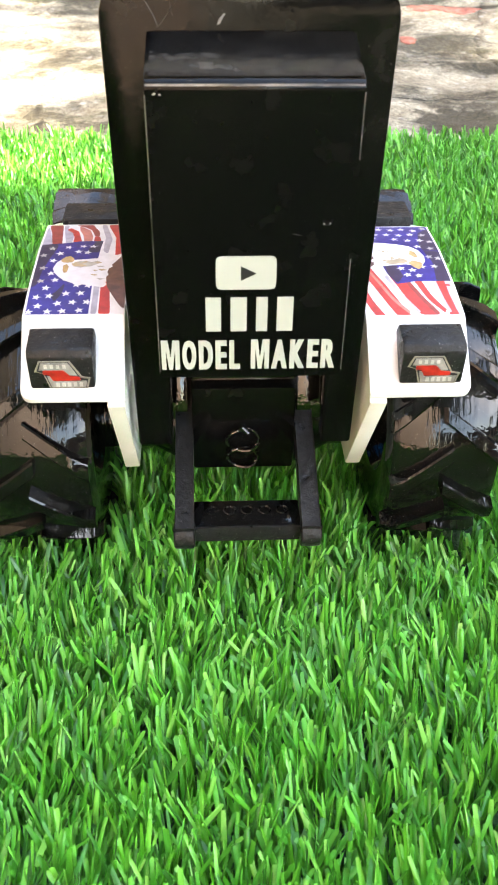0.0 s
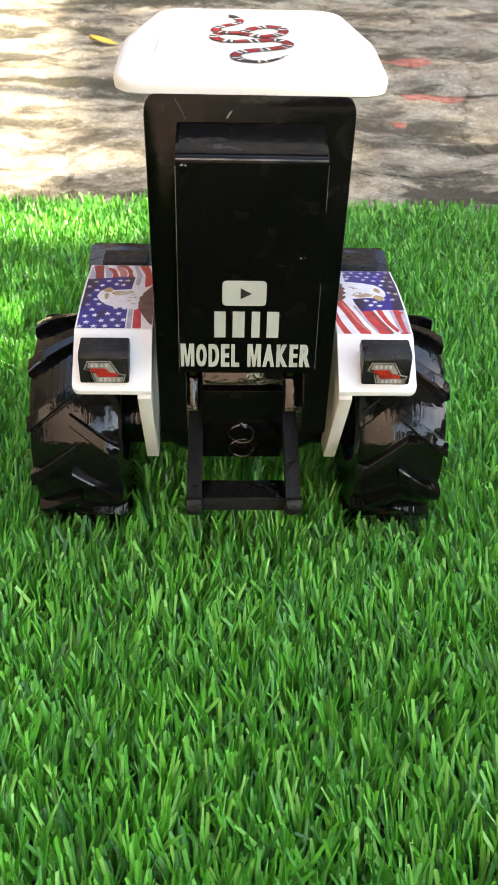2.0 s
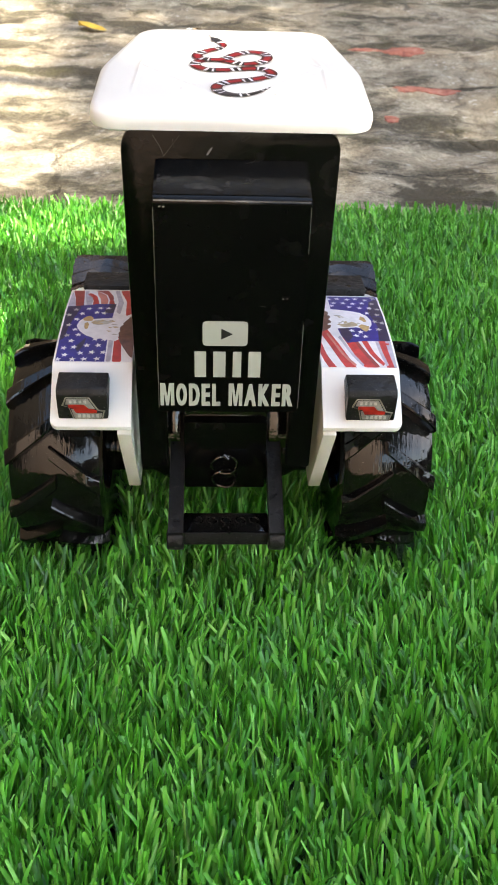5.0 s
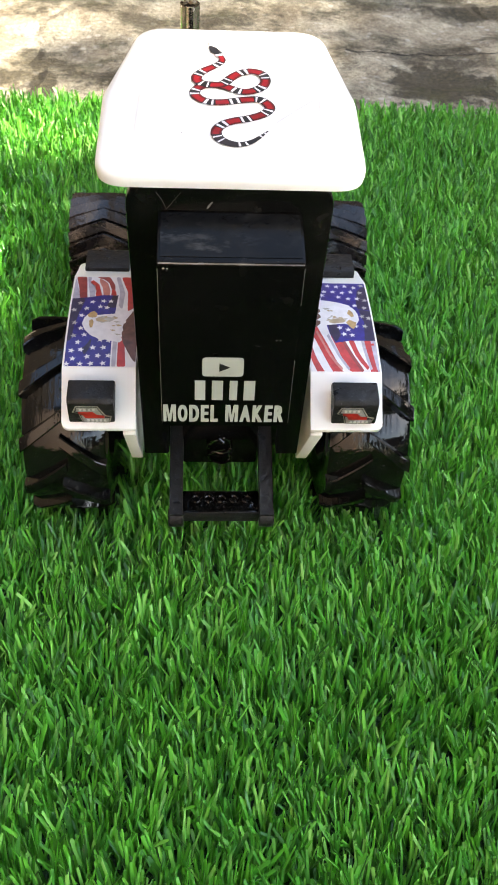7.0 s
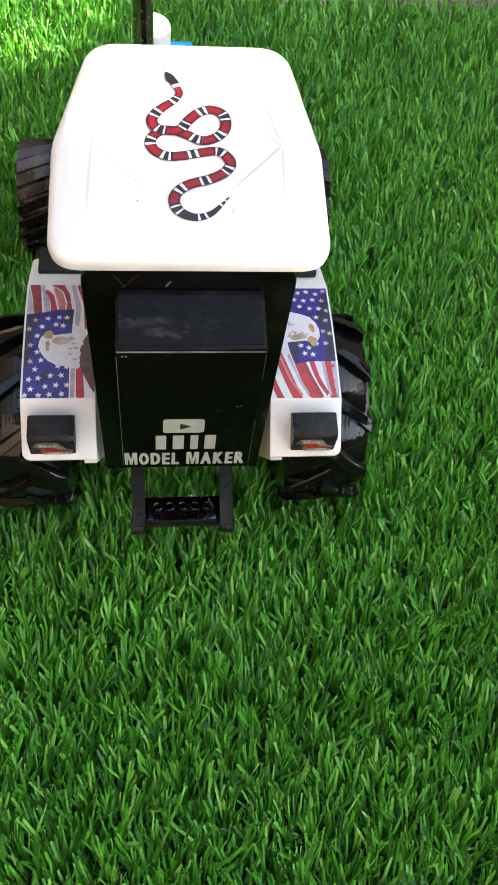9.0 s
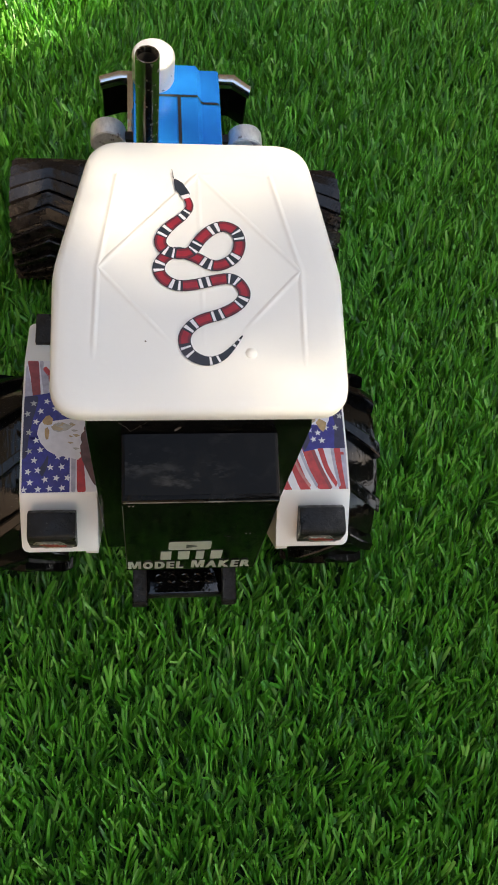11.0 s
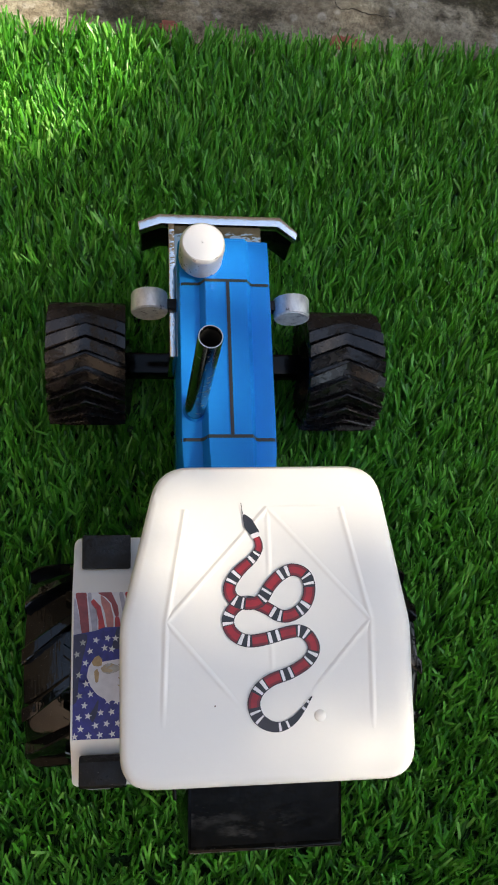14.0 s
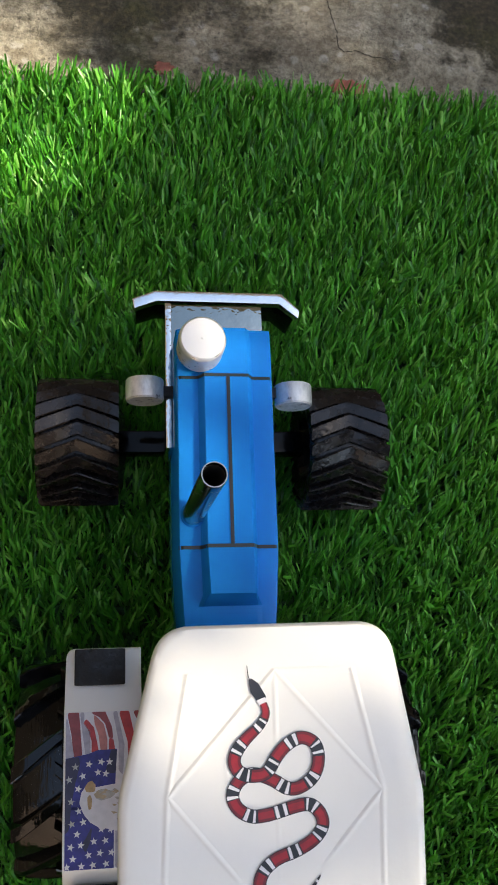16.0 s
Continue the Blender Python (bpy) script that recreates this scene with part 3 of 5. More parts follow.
def build_fragments():
    m = Mat("old_brick", (0.36, 0.13, 0.09), 0.85)
    m.set("Base Color", m.ramp(m.noise(60, 6), [(0.3, (0.16, 0.06, 0.045)), (0.5, (0.34, 0.115, 0.08)), (0.7, (0.42, 0.21, 0.16))]))
    m.bump(m.noise(120, 5), 0.6, 0.003)
    rng = random.Random(3)
    for x, y, w, d in ((0.420, 1.80, 0.06, 0.045), (0.410, 1.455, 0.075, 0.030), (0.306, 1.24, 0.016, 0.022), (-0.037, 0.738, 0.011, 0.008), (0.150, 0.730, 0.024, 0.009), (0.33, 1.83, 0.045, 0.025)):
        n = 22
        rough = [0.7 + 0.4 * rng.random() for k in range(n)]
        bm = bmesh.new()
        rings = []
        for f, lift in ((0.3, 0.0022), (0.65, 0.0020), (0.92, 0.0014), (1.0, -0.006)):
            ring = []
            for k in range(n):
                a = k * math.tau / n
                ox, oy = w * f * rough[k] * math.cos(a), d * f * rough[k] * math.sin(a)
                ring.append(bm.verts.new((ox, oy, ground_z(x + ox, y + oy) - ground_z(x, y) + lift)))
            rings.append(ring)
        bm.faces.new(rings[0])
        for p, q in zip(rings, rings[1:]):
            for k in range(n):
                bm.faces.new((q[k], q[(k + 1) % n], p[(k + 1) % n], p[k]))
        ob = part("brick_fragment", bm, m.m)
        ob.location = (x, y, ground_z(x, y))
        tagged(ob, "worn red brick fragment set flush in the concrete", "brick fragment", "brick fragments in the yard")
    for line in ([(0.131, 0.850), (0.1335, 0.822), (0.137, 0.800), (0.1395, 0.772), (0.146, 0.766), (0.158, 0.768), (0.174, 0.763), (0.199, 0.761)],
                 [(0.19, 0.930), (0.24, 0.934), (0.30, 0.937), (0.36, 0.934), (0.42, 0.938), (0.50, 0.946)]):
        crack = bmesh.new()
        rows = []
        for i, p in enumerate(spline(line, 9)):
            w = (0.0004 if line[0][1] < 0.9 else 0.0016) * (1 + 0.8 * noise.noise((i * 0.7, 0, 0)))
            p = p + Vector((0.0022 * noise.noise((i * 0.45, 5, 0)), 0.0022 * noise.noise((i * 0.45, 9, 0))))
            rows.append([crack.verts.new((p.x + sx * w, p.y + sx * w, ground_z(p.x, p.y) + 0.0010)) for sx in (-1, 1)])
        for a, b in zip(rows, rows[1:]):
            crack.faces.new((a[0], a[1], b[1], b[0]))
        ob = part("ground_crack", crack, M_DARK, recalc=False)
        tagged(ob, "thin dark crack in the concrete", "crack", kind="structure")
    yellow = painted("yellow_leaf", (0.62, 0.42, 0.06), 0.6, (0.3, 0.16, 0.04), 0.4)
    bm = bmesh.new()
    rows = []
    for i in range(9):
        t = i / 8
        wide = 0.020 * math.sin(math.pi * t) ** 0.7
        rows.append([bm.verts.new((k * wide, 0.075 * (t - 0.5), 0.004 + 0.010 * abs(k) * t + 0.006 * t)) for k in (-1, 0, 1)])
    for a, b in zip(rows, rows[1:]):
        for k in range(2):
            bm.faces.new((a[k], a[k + 1], b[k + 1], b[k]))
    bmesh.ops.remove_doubles(bm, verts=bm.verts, dist=0.0003)
    leaf = part("fallen_leaf", bm, yellow)
    leaf.matrix_world = pose(-0.32, 1.95, ground_z(-0.32, 1.95), 0, 0, 70)
    tagged(leaf, "small yellow fallen leaf lying on the concrete", "leaf")


build_ground()
build_fragments()
build_turf()
build_surroundings()


# ---- the toy tractor ----
tractor = tagged(new("toy_tractor"), "handmade white, blue and black model tractor on artificial turf", "toy tractor")
tractor.location = (0, 0, 0)
tractor.rotation_euler = (0, 0, radians(0.6))


def roof_z(y):
    return 0.3195 + (y - 0.034) * 0.070


def build_roof():
    shape = [(-0.0722, 0.0335), (0.0720, 0.0335), (0.0735, 0.108), (0.0590, 0.1885), (-0.0535, 0.1880), (-0.0725, 0.110)]
    outline = [Vector(p) for p in rounded(shape, (0.017, 0.017, 0.06, 0.020, 0.020, 0.06), 9)]
    mid = Vector((0.0, 0.110))
    bm = bmesh.new()
    # (inset, height over the rim's top)
    layers = [(0.010, -0.0090), (0.003, -0.0090), (0.0006, -0.0078), (0, -0.0045), (0.0005, -0.0018), (0.002, -0.0002), (0.005, 0.0004), (0.012, 0.0008), (0.022, 0.0010)]
    rings = []
    for inset, dz in layers:
        ring = []
        for p in outline:
            d = (mid - p)
            q = p + d.normalized() * inset
            ring.append(bm.verts.new((q.x, q.y, roof_z(q.y) + dz)))
        rings.append(ring)
    n = len(outline)
    for a, b in zip(rings, rings[1:]):
        for i in range(n):
            bm.faces.new((a[i], a[(i + 1) % n], b[(i + 1) % n], b[i]))
    bm.faces.new(rings[-1])
    bm.faces.new(rings[0][::-1])
    roof = part("roof", bm, M_WHITE, tractor, "white glossy roof with pressed ridges and a banded decal")

    def top(x, y, lift=0.0):
        return Vector((x, y, roof_z(y) + 0.0010 + lift))

    for line in ([(0.0013, 0.1665), (-0.0499, 0.1110), (-0.0121, 0.0671)], [(0.0013, 0.1665), (0.0521, 0.1100), (0.0195, 0.0744)],
                 [(-0.0401, 0.1657), (-0.0499, 0.1110), (-0.0520, 0.0600)], [(0.0390, 0.1664), (0.0521, 0.1100), (0.0508, 0.0560)],
                 [(0.0013, 0.1665), (0.0018, 0.0613)], [(0.0013, 0.1665), (0.0390, 0.1664)]):
        pts = []
        for a, b in zip(line, line[1:]):
            pts += [top(a[0] + (b[0] - a[0]) * t / 10, a[1] + (b[1] - a[1]) * t / 10) for t in range(10)]
        pts.append(top(*line[-1]))
        tall = 0.0003 if len(line) == 2 else 0.00055
        bm = bmesh.new()
        rows = []
        for i, p in enumerate(pts):
            d = pts[min(i + 1, len(pts) - 1)] - pts[max(i - 1, 0)]
            out = Vector((-d.y, d.x, 0)).normalized()
            fade = min(1.0, (len(pts) - 1 - i) / 3)
            rows.append([bm.verts.new(p + out * 0.0026 * k + Vector((0, 0, tall * fade * math.exp(-5.0 * k * k) - 0.00004))) for k in (-1, -0.75, -0.5, -0.3, -0.12, 0.12, 0.3, 0.5, 0.75, 1)])
        for a, b in zip(rows, rows[1:]):
            for k in range(9):
                bm.faces.new((a[k], b[k], b[k + 1], a[k + 1])).normal_flip()
        part("ridge", bm, M_WHITE, roof, recalc=False)
    for x, y, r in ((-0.0267, 0.0709, 0.0006), (0.0245, 0.0647, 0.0030)):
        part("dimple", lathe([(r, 0), (r * 0.9, r * 0.22), (r * 0.5, r * 0.42), (0, r * 0.5)], "z", 16, top(x, y, -0.0002)), M_WHITE if r > 0.002 else P_BROWN, roof)

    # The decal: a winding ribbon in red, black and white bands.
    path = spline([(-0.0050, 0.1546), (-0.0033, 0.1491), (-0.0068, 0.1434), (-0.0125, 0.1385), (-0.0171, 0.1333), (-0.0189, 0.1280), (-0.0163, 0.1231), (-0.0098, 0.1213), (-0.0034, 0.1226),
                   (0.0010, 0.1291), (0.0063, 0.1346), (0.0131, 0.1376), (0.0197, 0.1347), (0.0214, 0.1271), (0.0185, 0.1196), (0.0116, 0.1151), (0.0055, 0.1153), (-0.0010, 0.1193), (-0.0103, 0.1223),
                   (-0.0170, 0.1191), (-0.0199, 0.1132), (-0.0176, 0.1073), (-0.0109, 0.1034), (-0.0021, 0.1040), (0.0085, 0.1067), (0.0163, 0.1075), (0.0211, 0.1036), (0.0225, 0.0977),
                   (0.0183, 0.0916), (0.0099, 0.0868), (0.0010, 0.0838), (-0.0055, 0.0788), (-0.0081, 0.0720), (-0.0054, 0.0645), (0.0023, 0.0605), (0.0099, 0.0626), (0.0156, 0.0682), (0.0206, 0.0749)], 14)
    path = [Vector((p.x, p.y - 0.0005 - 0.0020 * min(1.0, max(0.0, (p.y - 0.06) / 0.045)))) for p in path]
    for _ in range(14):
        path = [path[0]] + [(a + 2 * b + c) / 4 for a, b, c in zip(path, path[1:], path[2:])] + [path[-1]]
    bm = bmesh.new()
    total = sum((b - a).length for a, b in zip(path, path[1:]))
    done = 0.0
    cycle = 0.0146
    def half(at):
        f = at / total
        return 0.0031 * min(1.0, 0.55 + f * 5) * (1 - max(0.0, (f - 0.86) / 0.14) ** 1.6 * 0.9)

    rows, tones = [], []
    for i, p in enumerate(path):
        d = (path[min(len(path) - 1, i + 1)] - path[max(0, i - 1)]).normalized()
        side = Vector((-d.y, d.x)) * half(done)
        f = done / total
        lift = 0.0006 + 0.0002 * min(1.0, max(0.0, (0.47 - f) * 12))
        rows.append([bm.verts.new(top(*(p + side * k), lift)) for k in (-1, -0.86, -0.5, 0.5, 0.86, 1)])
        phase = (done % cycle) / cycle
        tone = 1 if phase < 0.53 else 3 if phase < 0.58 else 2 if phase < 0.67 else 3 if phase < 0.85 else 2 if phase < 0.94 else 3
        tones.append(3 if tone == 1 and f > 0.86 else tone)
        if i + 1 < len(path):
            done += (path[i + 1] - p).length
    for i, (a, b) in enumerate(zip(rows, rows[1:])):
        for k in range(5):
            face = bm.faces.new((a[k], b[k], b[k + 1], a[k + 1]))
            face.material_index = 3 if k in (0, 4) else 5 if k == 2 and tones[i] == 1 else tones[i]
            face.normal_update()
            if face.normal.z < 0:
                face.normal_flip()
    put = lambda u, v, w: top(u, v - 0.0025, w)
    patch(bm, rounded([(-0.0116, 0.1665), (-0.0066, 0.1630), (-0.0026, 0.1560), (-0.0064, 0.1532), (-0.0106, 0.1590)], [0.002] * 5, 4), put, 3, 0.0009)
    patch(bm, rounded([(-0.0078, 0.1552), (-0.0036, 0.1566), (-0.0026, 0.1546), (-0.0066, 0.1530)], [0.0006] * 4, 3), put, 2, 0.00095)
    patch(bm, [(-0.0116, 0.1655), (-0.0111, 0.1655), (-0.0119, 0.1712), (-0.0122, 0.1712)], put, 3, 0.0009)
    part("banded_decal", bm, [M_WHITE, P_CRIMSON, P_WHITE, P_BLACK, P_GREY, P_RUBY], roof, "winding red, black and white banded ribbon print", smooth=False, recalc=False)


def build_cab():
    shape = rounded([(-0.0535, 0.103), (-0.0365, 0.103), (-0.0365, 0.172), (0.0375, 0.172), (0.0375, 0.103), (0.0525, 0.103), (0.0555, 0.313), (-0.0565, 0.313)], (0.002, 0.002, 0.001, 0.001, 0.002, 0.002, 0.012, 0.012), 6)
    part("cab_rear_panel", prism(shape, "y", 0.034, 0.044, 0.0012), M_BLACK, tractor, "black glossy rear panel of the cab")
    part("cab_body", prism([(0.0445, 0.174), (0.100, 0.168), (0.100, 0.105), (0.168, 0.105), (0.182, 0.20), (0.168, 0.310), (0.0445, 0.310)], "x", -0.050, 0.050, 0.002), M_BLACK, tractor, "black cab walls")
    # The box on the rear panel, its top sloping up to the panel.
    prof = [(0.0, 0.1668), (0.0, 0.2892), (0.0335, 0.2975), (0.0335, 0.1668)]
    case = part("rear_box", prism(rounded(prof, (0.0003, 0.0032, 0.0003, 0.0003), 6), "x", -0.0390, 0.0387, 0.0004, 2), M_BOX, tractor, "black smooth box with pale lettering bars")

    part("box_top", prism([(0.0036, 0.2902), (0.0036, 0.2905), (0.0330, 0.2978), (0.0330, 0.2973)], "x", -0.0374, 0.0371, 0), M_SMEAR, case, "smeared black top of the box", smooth=False)

    # Pale edge colour: wear on the sides, a painted highlight along the top.
    wear_highlight = Mat("wear_highlight_edge", (0.3, 0.28, 0.26), 0.35)
    wear_highlight.set("Base Color", wear_highlight.mix(wear_highlight.grey(wear_highlight.noise(70, 4), 0.36, 0.70, 0.0, 1.0), (0.02, 0.019, 0.018), (0.15, 0.14, 0.13)))
    # Highlight painted as a thin strip on the rounded top edge.
    bm = bmesh.new()
    rows = [[bm.verts.new((-0.0384 + 0.0765 * k / 30, 0.00243 * t * t - 0.00005, 0.2867 * (1 - t) ** 2 + 0.5784 * t * (1 - t) + 0.2898 * t * t + 0.00005)) for t in (0.30, 0.40, 0.50)] for k in range(31)]
    for a, b in zip(rows, rows[1:]):
        for i in range(2):
            bm.faces.new((a[i], b[i], b[i + 1], a[i + 1]))
    part("wear_highlight_edge", bm, wear_highlight.m, case)
    for xs, low, high in (((-0.03904, -0.03893, -0.0386), 0.170, 0.285), ((0.03874, 0.03863, 0.0383), 0.170, 0.222), ((0.03874, 0.03863, 0.0383), 0.262, 0.286)):
        bm = bmesh.new()
        rows = [[bm.verts.new((x, y, low + (high - low) * k / 30)) for x, y in zip(xs, (0.0005, 0.00006, -0.00004))] for k in range(31)]
        for p, q in zip(rows, rows[1:]):
            for i in range(2):
                bm.faces.new((p[i], q[i], q[i + 1], p[i + 1]))
        part("wear_highlight_edge", bm, wear_highlight.m, case)
    rng = random.Random(11)
    part("scratch", prism([(-0.0130, 0.2998), (-0.0120, 0.3002), (-0.0098, 0.3038), (-0.0106, 0.3036), (-0.0122, 0.3018)], "y", 0.0336, 0.0341, 0), P_SILVER, case, smooth=False)
    for line in ([(-0.0400, 0.3095), (-0.0365, 0.3040), (-0.0345, 0.2990)], [(-0.0345, 0.2990), (-0.0300, 0.3050), (-0.0265, 0.3095)], [(-0.0300, 0.3075), (-0.0292, 0.3030)], [(0.0150, 0.2330), (0.0185, 0.2322)]):
        y = 0.0339 if line[0][1] > 0.29 else -0.0001
        part("scratch", tube([(x, y, z) for x, z in line], 0.00009, 5), wear_highlight.m, case)
    for x, z, r in ((0.0270, 0.2370, 0.0004), (0.0292, 0.2372, 0.0003), (-0.0355, 0.2855, 0.0005), (-0.0335, 0.2853, 0.0004)):
        y = 0.0338 if z > 0.295 else -0.0002
        poly = [(x + r * (0.6 + 0.6 * rng.random()) * math.cos(k * math.tau / 7) * 1.3, z + r * (0.4 + 0.6 * rng.random()) * math.sin(k * math.tau / 7)) for k in range(7)]
        part("paint_chip", prism(poly, "y", y - 0.0002, y + 0.0004, 0), P_SILVER, case, smooth=False)

    def on_face(bm, poly, depth=0.0004):
        return merge(bm, prism(poly, "y", -depth, 0.0003, 0))

    badge = bmesh.new()
    on_face(badge, rounded([(-0.0147, 0.2092), (0.0093, 0.2092), (0.0093, 0.2237), (-0.0147, 0.2237)], [0.0025] * 4, 5))
    part("badge", badge, M_STICK, case, "ivory rounded badge", smooth=False)
    part("badge_arrow", prism([(-0.0048, 0.2132), (-0.0048, 0.2196), (0.0014, 0.2164)], "y", -0.0007, 0.0001, 0), M_LINE, case, smooth=False)
    # A row of letter-sized bars, and the maker's trade below it.
    x = -0.0190
    for w in (0.0062, 0.0066, 0.0046, 0.0066):
        part("letter_bar", prism([(x, 0.1898), (x + w, 0.1898), (x + w, 0.2055), (x, 0.2055)], "y", -0.0004, 0.0003, 0), M_STICK, case, smooth=False)
        x += w + 0.0039
    bold = bmesh.new()
    widths = {"M": 1.28, "O": 1.0, "D": 1.0, "E": 0.80, "L": 0.76, "A": 1.12, "K": 1.06, "R": 1.02}
    words = "MODEL MAKER"
    unit = 0.0735 / (sum(widths.get(ch, 0.42) for ch in words) + 0.17 * (len(words) - 1))
    x = -0.0380
    for ch in words:
        w = widths.get(ch, 0.42) * unit
        if ch != " ":
            if ch == "M":
                merge(bold, prism([(x + w * u, 0.1712 + 0.0143 * v) for u, v in ((0, 0), (0, 1), (0.36, 1), (0.5, 0.40), (0.64, 1), (1, 1), (1, 0), (0.75, 0), (0.75, 0.66), (0.60, 0), (0.40, 0), (0.25, 0.66), (0.25, 0))], "y", -0.0004, 0.0003, 0))
                x += w + 0.17 * unit
                continue
            font = bpy.data.curves.new("lettering", "FONT")
            font.body = ch
            font.extrude = 0.02
            font.offset = 0.022
            font.resolution_u = 3
            word = bpy.data.objects.new("lettering", font)
            me = bpy.data.meshes.new_from_object(word)
            bpy.data.objects.remove(word)
            cs = [v.co.copy() for v in me.vertices]
            (ax, ay), (bx, by) = (min(c[k] for c in cs) for k in (0, 1)), (max(c[k] for c in cs) for k in (0, 1))
            spread = 0.00044
            for k in range(3):
                one = bmesh.new()
                one.from_mesh(me)
                for v in one.verts:
                    c = v.co
                    v.co = (x + spread * k + (w - 2 * spread) * (c.x - ax) / (bx - ax), -0.00030 - (0.0002 + 0.00002 * k) * (c.z > 0), 0.1712 + 0.0143 * (c.y - ay) / (by - ay))
                merge(bold, one)
        x += w + 0.17 * unit
    part("lettering", bold, M_STICK, case, smooth=False, recalc=False)


def star(u, v, r, turn=0.0):
    return [(u + r * (1 if k % 2 == 0 else 0.42) * math.sin(turn + k * math.pi / 5), v + r * (1 if k % 2 == 0 else 0.42) * math.cos(turn + k * math.pi / 5)) for k in range(10)]


def stripe(pts, w0, w1):
    """A curved strip in u, v along pts."""
    c = spline(pts, 6)
    left, right = [], []
    for i, p in enumerate(c):
        d = (c[min(i + 1, len(c) - 1)] - c[max(i - 1, 0)]).normalized()
        nrm = Vector((-d.y, d.x)) * 0.5 * (w0 + (w1 - w0) * i / (len(c) - 1))
        left.append(p + nrm), right.append(p - nrm)
    return [[tuple(left[i]), tuple(left[i + 1]), tuple(right[i + 1]), tuple(right[i])] for i in range(len(c) - 1)]


def clip(poly):
    """Keeps a polygon within the sheet."""
    return [(min(1, max(0, u)), min(1, max(0, v))) for u, v in poly]


FENDER_TOP = [(0.050, 0.1690), (0.075, 0.1722), (0.110, 0.1735), (0.143, 0.1715), (0.160, 0.1640), (0.180, 0.1560)]


def fender_z(y):
    for (a, za), (b, zb) in zip(FENDER_TOP, FENDER_TOP[1:]):
        if y <= b:
            return za + (zb - za) * (y - a) / (b - a)
    return FENDER_TOP[-1][1]


def build_fender(sign):
    """sign -1: the fender on the tractor's own left."""
    inner, outer = 0.0572, 0.1053
    name = "fender"
    thick = 0.0035
    drop = 0.0025 if sign > 0 else 0.0
    upper = [(0.0200, 0.1425)] + [(y, z - drop) for y, z in FENDER_TOP]
    lower = [(y + 0.0012, z - thick) for y, z in upper]
    bm = prism(upper + lower[::-1], "x", sign * inner, sign * outer, 0)
    corner = [e for e in bm.edges if all(abs(v.co.x - sign * outer) < 1e-5 and (v.co.y < 0.023 or v.co.y > 0.179) for v in e.verts)]
    bmesh.ops.bevel(bm, geom=corner, offset=0.0045, segments=4, affect="EDGES", profile=0.5)
    bevel(bm, 0.0008, 2)
    fender = part(name, bm, M_WHITE, tractor, "white glossy rear mudguard with a flag print")
    wall = [(0.0200, 0.1370), (0.0260, 0.1405), (0.0520, 0.1655), (0.110, 0.170), (0.140, 0.1675), (0.158, 0.1610), (0.174, 0.152), (0.170, 0.100), (0.120, 0.062), (0.0665, 0.062)]
    part("inner_plate", prism(wall, "x", sign * (inner + 0.0004), sign * (inner + 0.0086), 0.0008), M_FOAM, fender, "off-white board plate with rough edge")

    def place(u, v, lift):
        # u runs from left to right as seen from behind, v from rear to front
        x0, x1 = (-outer + 0.0014, -inner - 0.0006) if sign < 0 else (inner + 0.0006, outer - 0.0014)
        y = 0.0505 + v * (0.1420 - 0.0505)
        return Vector((x0 + u * (x1 - x0), y, fender_z(y) - drop + 0.00012 + lift * 0.18))

    bm = bmesh.new()
    N = 2

    def flat(u, v, lift):
        return Vector((u, v, lift))

    def sheet(u0, u1, v0, v1, slot, lift):
        for k in range(N):
            a, b = v0 + (v1 - v0) * k / N, v0 + (v1 - v0) * (k + 1) / N
            patch(bm, [(u0, a), (u1, a), (u1, b), (u0, b)], flat, slot, lift)

    def blob(pts, radii, slot, lift):
        patch(bm, clip(rounded(pts, [radii] * len(pts), 5)), flat, slot, lift)

    sheet(0, 1, 0, 1, 0, 0.0001)
    L = 0.0007
    rng = random.Random(7 + sign)

    def feathers(across, along, count, rise):
        # Short tapering strokes, tan and ivory.
        for k in range(count):
            u, v = rng.uniform(*across), rng.uniform(*along)
            far, w = rng.uniform(0.05, 0.11), rng.uniform(0.006, 0.012)
            patch(bm, clip([(u, v), (u + far * 0.4, v + rise - w), (u + far, v + rise), (u + far * 0.5, v + rise + w)]), flat, 6 if k % 3 else 8, L + 0.00051 + 0.000003 * k)

